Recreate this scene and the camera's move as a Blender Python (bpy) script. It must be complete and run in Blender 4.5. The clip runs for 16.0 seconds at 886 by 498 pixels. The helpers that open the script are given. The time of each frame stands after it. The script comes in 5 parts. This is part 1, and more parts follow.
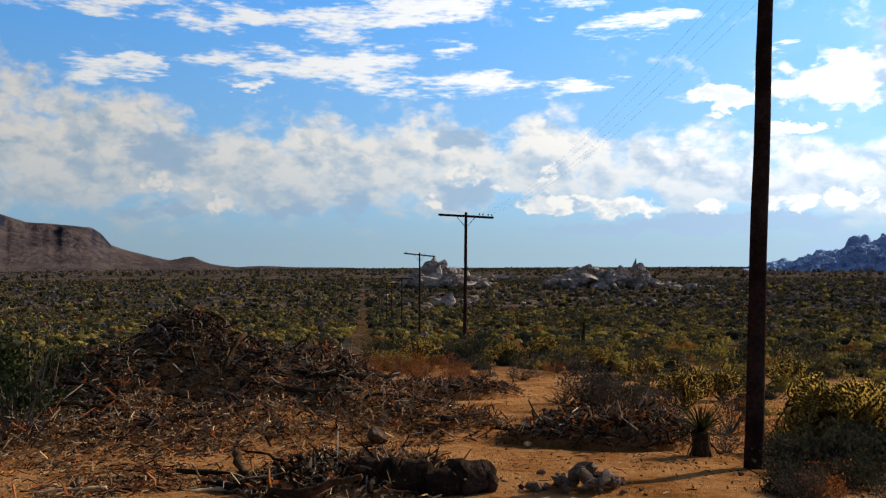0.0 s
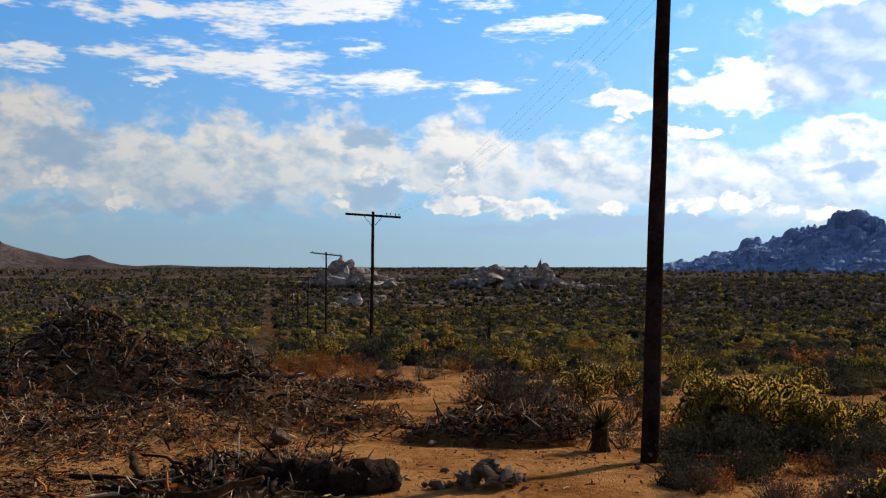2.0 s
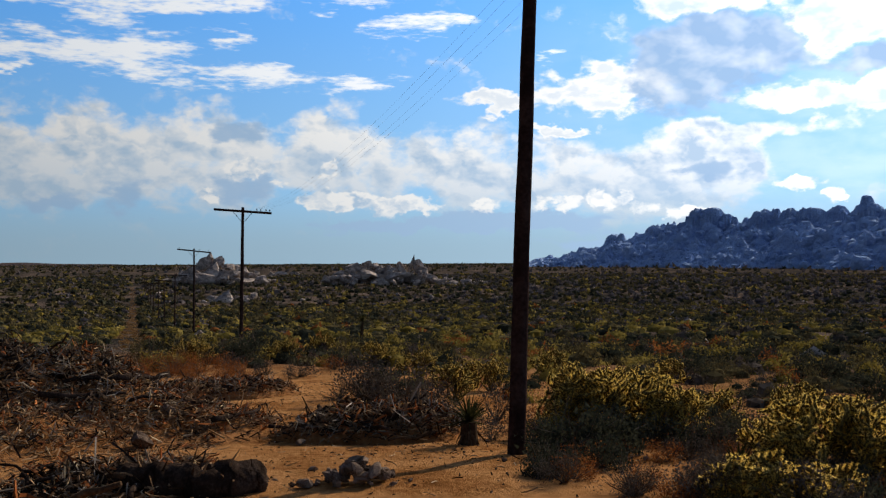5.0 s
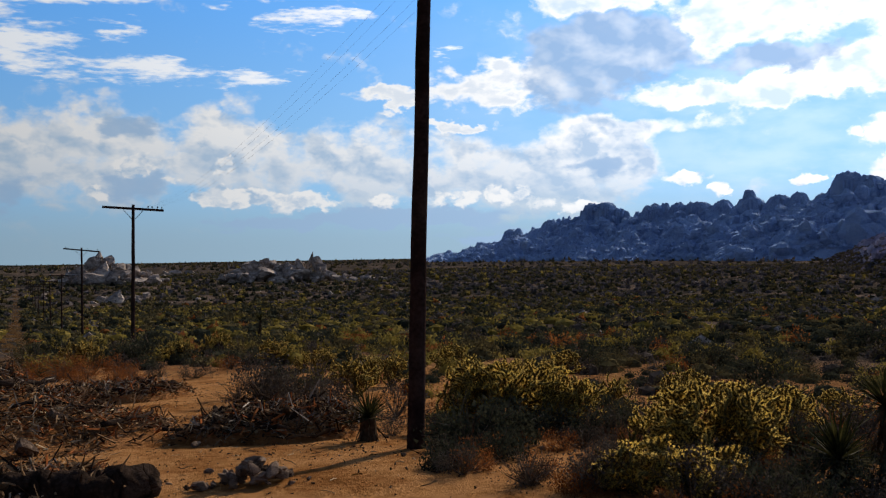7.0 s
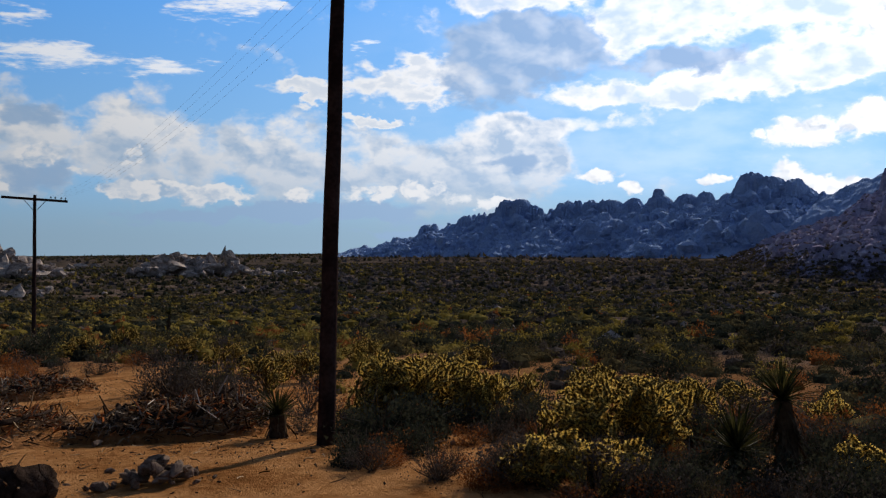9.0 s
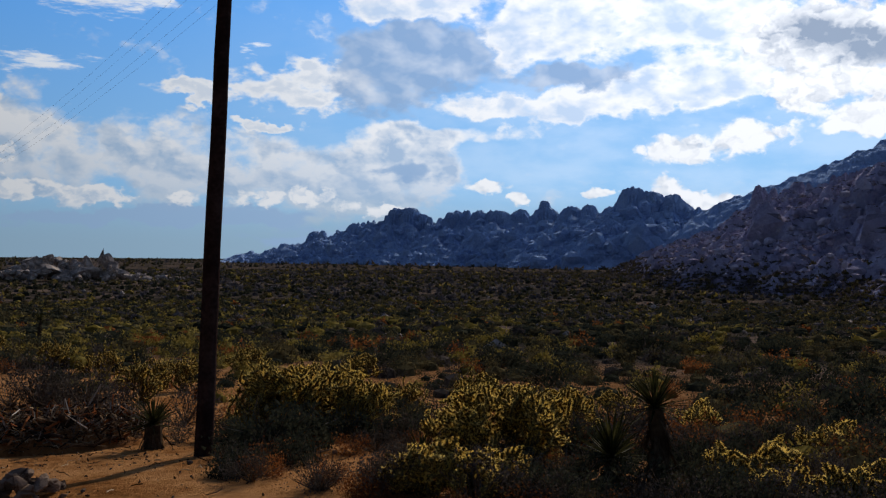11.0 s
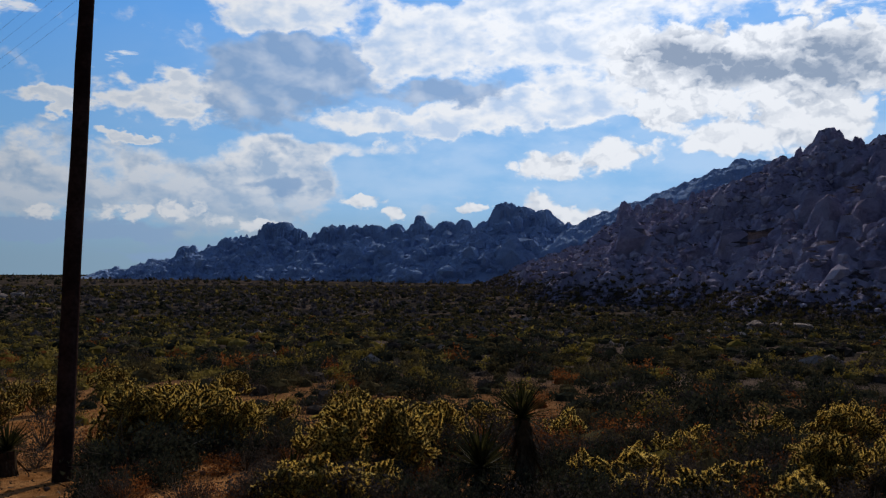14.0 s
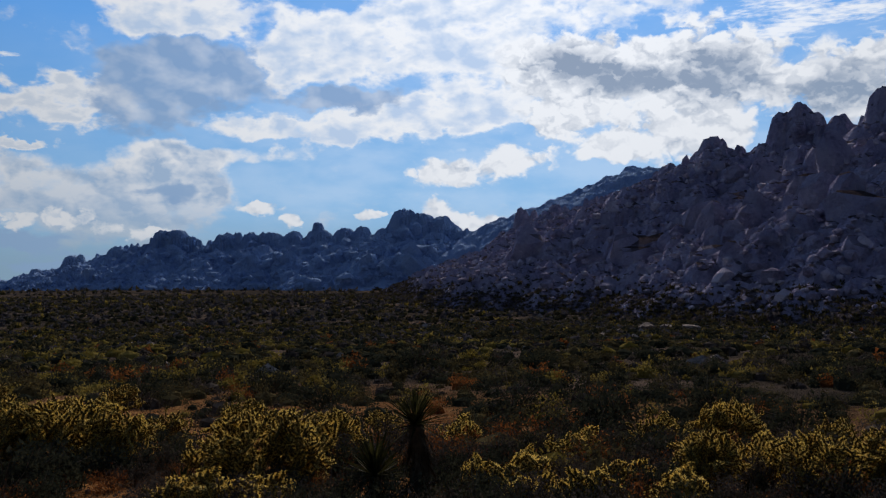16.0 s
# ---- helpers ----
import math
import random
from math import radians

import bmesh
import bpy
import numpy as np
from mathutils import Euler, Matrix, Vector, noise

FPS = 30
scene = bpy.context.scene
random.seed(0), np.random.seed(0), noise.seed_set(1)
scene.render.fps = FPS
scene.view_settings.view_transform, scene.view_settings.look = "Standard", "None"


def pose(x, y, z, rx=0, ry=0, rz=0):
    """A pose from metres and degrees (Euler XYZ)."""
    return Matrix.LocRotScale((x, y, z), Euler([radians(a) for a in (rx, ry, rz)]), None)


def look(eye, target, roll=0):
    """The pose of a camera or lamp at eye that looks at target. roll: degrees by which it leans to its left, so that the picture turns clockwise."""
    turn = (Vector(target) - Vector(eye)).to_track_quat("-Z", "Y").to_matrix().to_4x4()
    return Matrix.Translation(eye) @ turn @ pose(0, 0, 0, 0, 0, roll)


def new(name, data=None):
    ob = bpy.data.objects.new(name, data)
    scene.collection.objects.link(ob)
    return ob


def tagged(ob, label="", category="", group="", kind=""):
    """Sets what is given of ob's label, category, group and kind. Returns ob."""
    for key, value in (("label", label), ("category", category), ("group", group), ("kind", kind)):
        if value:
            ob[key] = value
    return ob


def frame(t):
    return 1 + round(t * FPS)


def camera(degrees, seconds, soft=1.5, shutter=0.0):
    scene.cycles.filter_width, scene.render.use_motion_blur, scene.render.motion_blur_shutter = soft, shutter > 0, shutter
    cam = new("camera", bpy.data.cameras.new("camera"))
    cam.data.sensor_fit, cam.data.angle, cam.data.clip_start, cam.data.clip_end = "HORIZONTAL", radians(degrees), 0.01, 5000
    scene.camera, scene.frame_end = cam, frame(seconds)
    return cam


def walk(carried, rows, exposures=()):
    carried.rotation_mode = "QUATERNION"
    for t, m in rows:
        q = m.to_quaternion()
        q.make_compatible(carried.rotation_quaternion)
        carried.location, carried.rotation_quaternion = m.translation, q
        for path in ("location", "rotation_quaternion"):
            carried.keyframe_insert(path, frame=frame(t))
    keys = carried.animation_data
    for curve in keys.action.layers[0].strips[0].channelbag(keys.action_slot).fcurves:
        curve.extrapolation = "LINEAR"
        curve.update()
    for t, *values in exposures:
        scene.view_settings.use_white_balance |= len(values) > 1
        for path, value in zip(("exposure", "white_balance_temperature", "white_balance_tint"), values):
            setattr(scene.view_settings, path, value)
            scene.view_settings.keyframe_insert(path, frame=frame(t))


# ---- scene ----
cam = camera(52.56, 16.0, soft=1.25)
EYE = 2.4
# seconds, place relative to the first eye, yaw, pitch, roll
ROWS = [
    (0.0, -0.000, 0.000, 0.000, -0.000, 1.176, 0.225),
    (0.5, 0.006, -0.031, 0.006, -1.274, 1.174, 0.266),
    (1.0, 0.009, -0.003, 0.002, -2.812, 1.193, 0.047),
    (1.5, 0.026, 0.001, -0.009, -4.433, 1.180, -0.042),
    (2.0, 0.025, -0.010, -0.006, -5.907, 1.144, 0.055),
    (2.5, 0.040, -0.001, -0.006, -7.263, 1.124, 0.134),
    (3.0, 0.034, 0.005, -0.007, -8.676, 1.088, -0.068),
    (5.5, 0.086, -0.007, -0.007, -15.510, 0.813, 0.477),
    (6.0, 0.093, -0.020, -0.009, -17.252, 0.719, 0.680),
    (6.5, 0.108, -0.002, -0.007, -18.991, 0.627, 0.859),
    (7.0, 0.098, -0.022, -0.009, -20.376, 0.559, 0.967),
    (7.5, 0.103, -0.025, -0.009, -21.572, 0.482, 0.935),
    (8.0, 0.116, -0.023, -0.010, -22.752, 0.339, 0.821),
    (8.5, 0.116, -0.039, -0.007, -24.046, 0.228, 0.705),
    (9.0, 0.146, -0.011, -0.010, -25.753, 0.186, 0.518),
    (11.5, 0.178, -0.035, 0.000, -34.338, 0.909, -0.561),
    (12.0, 0.150, -0.091, 0.013, -35.659, 1.107, -0.624),
    (12.5, 0.161, -0.098, 0.011, -36.985, 1.260, -0.552),
    (13.0, 0.175, -0.090, 0.007, -38.255, 1.426, -0.285),
    (13.5, 0.171, -0.107, -0.005, -39.419, 1.581, -0.199),
    (14.0, 0.165, -0.122, 0.003, -40.774, 1.657, -0.105),
    (14.5, 0.168, -0.131, 0.009, -42.141, 1.810, -0.079),
    (15.0, 0.209, -0.146, 0.011, -43.872, 1.907, 0.181),
    (15.5, 0.197, -0.185, 0.013, -45.629, 1.973, 0.390),
    (16.0, 0.179, -0.200, 0.018, -47.193, 2.055, 0.599),
]
walk(cam, [(t, pose(x, y, EYE + z, 90 + pitch, roll, yaw)) for t, x, y, z, yaw, pitch, roll in ROWS],
     [(0.0, .16, 6550, 11), (3.0, .05, 6450, 11), (7.0, -.20, 6250, 12), (9.0, -.36, 6150, 13), (12.0, -.66, 5950, 12), (16.0, -.84, 5950, 12)])

# ---- sky, sun ----
SUN_AZ, SUN_EL = 54.0, 28.0     # degrees to the right of the first view, above the plain


def world_sky():
    w = bpy.data.worlds.new("sky")
    scene.world = w
    w.use_nodes = True
    nt = w.node_tree
    nt.nodes.clear()
    L = nt.links.new

    def sock(n, i, v):
        if isinstance(v, bpy.types.NodeSocket):
            L(v, n.inputs[i])
        else:
            n.inputs[i].default_value = v

    def M(op, a, b=0.0, c=0.0, clamp=False):
        n = nt.nodes.new("ShaderNodeMath")
        n.operation, n.use_clamp = op, clamp
        for i, v in enumerate((a, b, c)):
            sock(n, i, v)
        return n.outputs[0]

    def mix(f, a, b, mode="MIX"):
        n = nt.nodes.new("ShaderNodeMix")
        n.data_type, n.blend_type = "RGBA", mode
        for i, v in ((0, f), (6, a), (7, b)):
            sock(n, i, v)
        return n.outputs[2]

    def smooth(v, lo, hi, a=0.0, b=1.0):
        n = nt.nodes.new("ShaderNodeMapRange")
        n.interpolation_type = "SMOOTHSTEP"
        for i, x in enumerate((v, lo, hi, a, b)):
            sock(n, i, x)
        return n.outputs[0]

    def xyz(x, y, z=0.0):
        n = nt.nodes.new("ShaderNodeCombineXYZ")
        for i, v in enumerate((x, y, z)):
            sock(n, i, v)
        return n.outputs[0]

    def noise_at(vec, scale, detail, rough, warp=0.0):
        n = nt.nodes.new("ShaderNodeTexNoise")
        L(vec, n.inputs["Vector"])
        n.inputs["Scale"].default_value, n.inputs["Detail"].default_value = scale, detail
        n.inputs["Roughness"].default_value, n.inputs["Distortion"].default_value = rough, warp
        return n.outputs["Fac"]

    co = nt.nodes.new("ShaderNodeTexCoord")
    sep = nt.nodes.new("ShaderNodeSeparateXYZ")
    L(co.outputs["Generated"], sep.inputs[0])
    X, Y, Z = sep.outputs
    az = M("DEGREES", M("ARCTAN2", X, Y))
    el = M("DEGREES", M("ARCSINE", Z))

    # the cloud masses of each layer: azimuth, height, half width, half height in degrees
    bank = [(-27.2, 7.1, 6.3, 5.23), (-18.8, 6.5, 6.1, 4.06), (-10.1, 6.1, 5.0, 3.53), (-1.8, 6.3, 6.0, 3.72), (8.3, 6.4, 5.8, 3.75), (16.7, 5.6, 4.4, 2.99),
        (23.5, 5.0, 4.4, 2.48), (29.5, 5.2, 3.8, 2.47), (32.3, 7.9, 5.2, 0.97), (31.1, 6.0, 2.9, 1.51), (30.0, 4.0, 4.3, 1.61)]
    cirrus = [(-12.8, 14.9, 2.3, 0.48), (-7.4, 15.2, 2.7, 0.91), (-1.4, 15.8, 2.9, 0.70), (-10.4, 12.6, 4.0, 0.86), (-5.3, 13.0, 3.1, 0.85), (0.4, 13.7, 1.4, 0.44),
        (0.7, 11.5, 5.7, 0.63), (8.8, 11.4, 2.3, 0.38), (-18.5, 12.2, 1.4, 0.63), (8.1, 16.5, 3.1, 0.50), (12.5, 15.0, 2.1, 0.64), (-20.4, 15.5, 6.2, 0.60),
        (-1.7, 16.3, 3.4, 1.09), (-19.9, 12.0, 2.2, 0.74), (20.1, 12.8, 0.7, 0.24), (-11.8, 11.3, 0.7, 0.20), (70.0, 15.5, 4.0, 1.18)]
    puff = [(23.7, 10.9, 3.4, 1.30), (17.9, 10.2, 2.8, 0.57), (25.0, 10.7, 2.5, 1.48), (17.5, 10.1, 1.8, 0.43), (21.4, 8.4, 1.4, 0.39), (22.0, 8.4, 1.7, 0.34)]
    broad = [(42.3, 14.7, 5.0, 2.19), (50.9, 13.2, 5.2, 2.79), (38.3, 9.4, 4.6, 0.86), (43.9, 9.9, 3.9, 1.03), (49.4, 10.6, 3.8, 1.12), (38.4, 14.6, 3.7, 2.21),
        (47.2, 16.6, 6.5, 3.04), (36.7, 9.7, 5.3, 0.91), (46.1, 10.6, 5.4, 1.06), (30.9, 16.7, 5.4, 1.62), (58.1, 17.8, 7.7, 1.97), (30.6, 16.2, 3.4, 1.41),
        (36.8, 13.2, 1.0, 1.51)]
    heavy = [(31.4, 13.0, 4.4, 1.79), (29.0, 10.5, 3.1, 1.39), (28.8, 12.1, 2.8, 2.57), (33.1, 12.9, 2.9, 2.03), (41.1, 11.4, 2.9, 0.67), (40.7, 11.6, 4.3, 0.78),
        (30.3, 5.7, 1.4, 0.53)]
    cumulus = [(54.2, 13.1, 3.0, 2.24), (58.3, 12.5, 3.1, 2.14), (63.8, 12.7, 4.0, 2.59), (54.9, 10.1, 2.3, 1.14), (72.0, 11.2, 4.2, 2.23), (62.5, 8.6, 3.9, 1.54),
        (47.7, 6.8, 2.0, 0.84), (51.8, 7.7, 2.0, 0.94), (57.7, 8.3, 2.2, 0.74), (46.7, 4.3, 1.1, 0.76), (49.3, 3.5, 1.8, 0.76), (42.6, 4.2, 0.9, 0.32),
        (37.6, 3.9, 0.6, 0.39), (35.6, 4.7, 1.1, 0.42)]
    core = [(55.5, 13.2, 2.8, 1.29), (64.1, 12.4, 3.0, 1.84), (71.6, 11.0, 3.2, 1.44), (59.2, 12.2, 1.9, 0.85)]
    low = [(6.8, 4.0, 2.0, 0.51), (10.2, 3.5, 2.0, 0.69), (13.2, 3.9, 2.1, 0.58), (17.1, 3.8, 1.5, 0.68), (21.1, 3.8, 1.7, 0.63), (24.6, 3.9, 2.2, 0.54),
        (6.9, 5.8, 1.0, 0.64), (29.1, 3.2, 2.7, 0.45), (-13.6, 4.0, 1.4, 0.73), (1.3, 5.6, 1.3, 1.02), (3.7, 5.1, 0.8, 0.45), (-1.0, 4.2, 1.2, 0.46),
        (7.3, 4.1, 2.8, 0.54), (-17.4, 5.0, 2.1, 0.74), (1.7, 6.1, 1.1, 0.57)]
    feet = [(-9.6, 3.6, 1.8, 0.62), (-5.6, 4.3, 1.2, 1.41), (1.2, 4.7, 2.2, 1.16), (8.5, 2.4, 3.0, 0.38), (18.7, 2.5, 7.5, 0.54), (-17.7, 3.5, 2.7, 0.46),
        (17.0, 2.7, 5.4, 0.57), (30.2, 5.5, 2.1, 0.46), (24.5, 1.3, 4.0, 0.54), (0.9, 8.2, 2.0, 0.62), (-17.0, 7.1, 2.6, 1.32)]

    def vec(op, a, b, c=(0, 0, 0)):
        n = nt.nodes.new("ShaderNodeVectorMath")
        n.operation = op
        for i, v in enumerate((a, b, c)):
            sock(n, i, v)
        return n.outputs[1 if op == "LENGTH" else 0]

    flat = xyz(az, el)

    def wisp(shift, scale, squash, strength):
        """Directions pushed about by eddies, so that no mass keeps a smooth outline."""
        p = vec("MULTIPLY_ADD", flat, (1, squash, 1), (shift, shift * .7, 0))
        n = nt.nodes.new("ShaderNodeTexNoise")
        L(p, n.inputs["Vector"])
        n.inputs["Scale"].default_value, n.inputs["Detail"].default_value, n.inputs["Roughness"].default_value = scale, 4, .52
        return vec("MULTIPLY_ADD", vec("SUBTRACT", n.outputs["Color"], (.5, .5, .5)), (strength * 3, strength * 3 / squash, 0), flat)

    def amount(masses, where, soft=1.75):
        """How thick a layer is: 1 in the heart of each mass, near 0.5 on its outline."""
        cov = 0.0
        for a, e, wa, we in masses:
            d = vec("LENGTH", vec("MULTIPLY_ADD", where, (1 / wa, 1 / we, 0), (-a / wa, -e / we, 0)), (0, 0, 0))
            cov = M("ADD", cov, smooth(d, soft, .1))
        return M("MINIMUM", cov, 1.15)

    def over(cov, c, lo, hi):
        """Cover by thickness c, and none where a layer has no mass at all."""
        return M("MULTIPLY", smooth(c, lo, hi), smooth(cov, .01, .22))

    def grain(shift, squash, coarse, fine, share=.16):
        p = vec("MULTIPLY_ADD", flat, (1, squash, 1), (shift, shift * .6, 0))
        return M("MULTIPLY_ADD", M("ADD", M("MULTIPLY", noise_at(p, coarse, 5, .52, .2), 1 - share), M("MULTIPLY", noise_at(p, fine, 4, .55), share)), 3.0, -1.5)

    def billow(da, de, scale):
        """Rounded heads of heaped cloud."""
        v = nt.nodes.new("ShaderNodeTexVoronoi")
        v.voronoi_dimensions, v.feature = "2D", "SMOOTH_F1"
        v.inputs["Scale"].default_value = scale
        v.inputs["Detail"].default_value, v.inputs["Roughness"].default_value, v.inputs["Smoothness"].default_value = 2, .45, .5
        L(vec("MULTIPLY_ADD", wisp(31.0, .9, 1.4, .9), (1, 1.25, 1), (da, de, 0)), v.inputs["Vector"])
        return M("MULTIPLY_ADD", v.outputs["Distance"], -2.0, 1.0)

    sunward = M("EXPONENT", M("MULTIPLY", M("ADD", M("POWER", M("DIVIDE", M("SUBTRACT", az, SUN_AZ), 34.0), 2.0), M("POWER", M("DIVIDE", M("SUBTRACT", el, SUN_EL), 20.0), 2.0)), -.5))
    white = mix(sunward, (.69, .69, .665, 1), (1.20, 1.19, 1.15, 1))
    grey = mix(sunward, (.36, .48, .59, 1), (.50, .63, .82, 1))
    steel = mix(sunward, (.28, .43, .60, 1), (.33, .46, .68, 1))

    sky = nt.nodes.new("ShaderNodeTexSky")
    sky.sky_type, sky.sun_disc = "NISHITA", False
    sky.sun_elevation, sky.sun_rotation = radians(SUN_EL), radians(SUN_AZ)
    sky.altitude, sky.air_density, sky.dust_density, sky.ozone_density = 1200, 1.0, .4, 2.5
    ramp = nt.nodes.new("ShaderNodeValToRGB")
    stops = [(0.0, (.33, .54, .68)), (.07, (.25, .52, .82)), (.18, (.12, .43, .98)), (.34, (.058, .15, .38)), (.7, (.034, .08, .21))]
    for i, (p, c) in enumerate(stops):
        e = ramp.color_ramp.elements[i] if i < 2 else ramp.color_ramp.elements.new(p)
        e.position, e.color = p, (*c, 1)
    L(M("DIVIDE", el, 90.0, clamp=True), ramp.inputs[0])
    clear = mix(.08, ramp.outputs[0], mix(1.0, sky.outputs[0], (.030, .045, .055, 1), "MULTIPLY"))
    clear = mix(M("MULTIPLY", sunward, smooth(el, 16.0, 3.0, .30, .72)), clear, (.47, .72, .98, 1))
    # the rest of the sky, outside the named masses, is broken cloud
    around = M("MULTIPLY", M("MAXIMUM", smooth(el, 17.5, 22.0), M("MAXIMUM", smooth(az, 74.0, 80.0), smooth(az, -30.0, -36.0))), smooth(el, 50.0, 20.0, .2, .55))
    heads, heads_lit = billow(0.0, 0.0, .55), billow(.22, .40, .55)
    relief = M("SUBTRACT", heads, heads_lit)
    slow = grain(0.0, 1.7, .22, .9)
    fold = M("MULTIPLY", M("SUBTRACT", noise_at(vec("MULTIPLY", flat, (1, 1.5, 1)), .42, 3, .5, .3), noise_at(vec("MULTIPLY_ADD", flat, (1, 1.5, 1), (.7, 1.0, 0)), .42, 3, .5, .3)), 3.0)

    # a thin milky veil towards the sun
    veil = M("MULTIPLY", M("MULTIPLY", smooth(az, 12.0, 44.0), smooth(el, 17.0, 9.0, .35, 1.0)), smooth(grain(53.0, 2.4, .16, .7), -.55, .45))
    clear = mix(M("MULTIPLY", veil, .42), clear, mix(sunward, (.60, .72, .80, 1), (.86, .98, 1.12, 1)))
    # thin high streaks, drawn out level
    m = amount(cirrus, wisp(3.0, .28, 3.0, 3.2))
    c = M("ADD", m, M("MULTIPLY", grain(7.0, 4.5, .25, 1.3, .40), 1.7))
    whole = mix(M("MULTIPLY", over(m, c, .05, 1.25), .95), clear, mix(sunward, (.84, .86, .86, 1), (1.2, 1.19, 1.15, 1)))

    # the milky bank over the plain
    bank_here = wisp(0.0, .30, 1.6, 1.8)
    c = M("ADD", M("ADD", amount(bank, bank_here, 1.5), around), M("ADD", M("MULTIPLY", slow, .8), M("MULTIPLY", heads, .22)))
    lit = M("ADD", M("ADD", M("MULTIPLY", fold, .9), M("MULTIPLY", relief, .45)), smooth(c, .45, 1.35, 1.0, .34), clamp=True)
    lit = M("MULTIPLY", lit, smooth(el, 2.6, 9.0, .40, 1.0))
    whole = mix(smooth(c, .12, .80), whole, mix(lit, grey, white))
    whole = mix(smooth(el, 5.0, .6, 0.0, .90), whole, (.31, .445, .54, 1))

    # separate bright puffs
    here = wisp(11.0, .5, 1.6, 1.4)
    m = amount(puff, here)
    c = M("ADD", m, M("ADD", M("MULTIPLY", grain(13.0, 2.2, .5, 1.6), .9), M("MULTIPLY", heads, .3)))
    whole = mix(over(m, c, .22, .95), whole, mix(M("MULTIPLY", smooth(c, .8, 1.3), .45), white, grey))

    # the broad bright sheet towards the sun
    m = amount(broad, here, 1.6)
    c = M("ADD", m, M("ADD", M("MULTIPLY", grain(17.0, 2.0, .32, 1.3), .9), M("MULTIPLY", heads, .25)))
    lit = M("ADD", M("MULTIPLY", fold, .9), smooth(c, .6, 1.5, 1.0, .25), clamp=True)
    whole = mix(over(m, c, .15, .90), whole, mix(lit, mix(sunward, (.50, .60, .68, 1), (.66, .80, 1.0, 1)), white))

    # heavy blue-grey bodies in front of the bright sheet
    m = amount(heavy, here, 1.6)
    c = M("ADD", m, M("MULTIPLY", grain(23.0, 1.5, .35, 1.3), .8))
    whole = mix(M("MULTIPLY", over(m, c, .20, 1.0), .88), whole, mix(M("MULTIPLY_ADD", fold, .45, .12, clamp=True), steel, white))

    # flat blue-grey undersides low over the plain
    m = amount(feet, wisp(19.0, .5, 1.6, 1.2))
    c = M("ADD", m, M("MULTIPLY", grain(29.0, 2.2, .45, 1.5), .8))
    whole = mix(M("MULTIPLY", over(m, c, .25, .95), .90), whole, mix(.25, steel, grey))

    # heaped clouds: bright lit heads, grey hearts
    puffy = wisp(37.0, .8, 1.3, .55)
    m = amount(low, puffy)
    c = M("ADD", m, M("ADD", M("MULTIPLY", heads, .45), M("MULTIPLY", grain(41.0, 1.5, .9, 2.6), .35)))
    lit = M("ADD", M("MULTIPLY", relief, 1.0), smooth(c, .5, 1.35, .95, .45), clamp=True)
    whole = mix(M("MULTIPLY", over(m, c, .38, .85), smooth(el, 1.8, 3.2, .2, .95)), whole, mix(lit, grey, white))
    m = amount(cumulus, puffy)
    c = M("ADD", m, M("ADD", M("MULTIPLY", heads, .38), M("MULTIPLY", grain(43.0, 1.4, .7, 2.2), .20)))
    k = M("ADD", amount(core, wisp(37.0, .3, 1.3, .5), 1.9), M("ADD", M("MULTIPLY", noise_at(flat, .5, 3, .5), .5), -.25))
    lit = M("SUBTRACT", M("ADD", M("MULTIPLY", relief, .5), .94), M("MULTIPLY", smooth(k, .10, 1.15), .98), clamp=True)
    whole = mix(over(m, c, .06, .46), whole, mix(lit, mix(sunward, (.36, .47, .58, 1), (.34, .40, .50, 1)), white))
    whole = mix(smooth(el, -.6, -3.0), whole, (.06, .05, .04, 1))
    # the whole sky is brighter towards the sun
    gain = M("ADD", M("MULTIPLY", M("EXPONENT", M("MULTIPLY", M("POWER", M("DIVIDE", M("SUBTRACT", az, SUN_AZ), 40.0), 2.0), -.5)), .86), .63)
    gain = M("MULTIPLY", gain, smooth(M("COSINE", M("RADIANS", M("SUBTRACT", az, SUN_AZ))), -.1, -.8, 1.0, .5))
    whole = mix(1.0, whole, xyz(gain, gain, gain), "MULTIPLY")
    bg = nt.nodes.new("ShaderNodeBackground")
    L(whole, bg.inputs[0])
    bg.inputs[1].default_value = 1.0
    out = nt.nodes.new("ShaderNodeOutputWorld")
    L(bg.outputs[0], out.inputs[0])
    w.cycles.sampling_method = "MANUAL"
    w.cycles.sample_map_resolution = 512


world_sky()
sun_lamp = bpy.data.lights.new("sun", "SUN")
sun_lamp.energy, sun_lamp.angle, sun_lamp.color = 5.0, radians(.6), (1.0, .83, .60)
sun_dir = Vector((math.sin(radians(SUN_AZ)) * math.cos(radians(SUN_EL)), math.cos(radians(SUN_AZ)) * math.cos(radians(SUN_EL)), math.sin(radians(SUN_EL))))
new("sun", sun_lamp).matrix_world = look(sun_dir * 60, (0, 0, 0))

# ---- materials ----


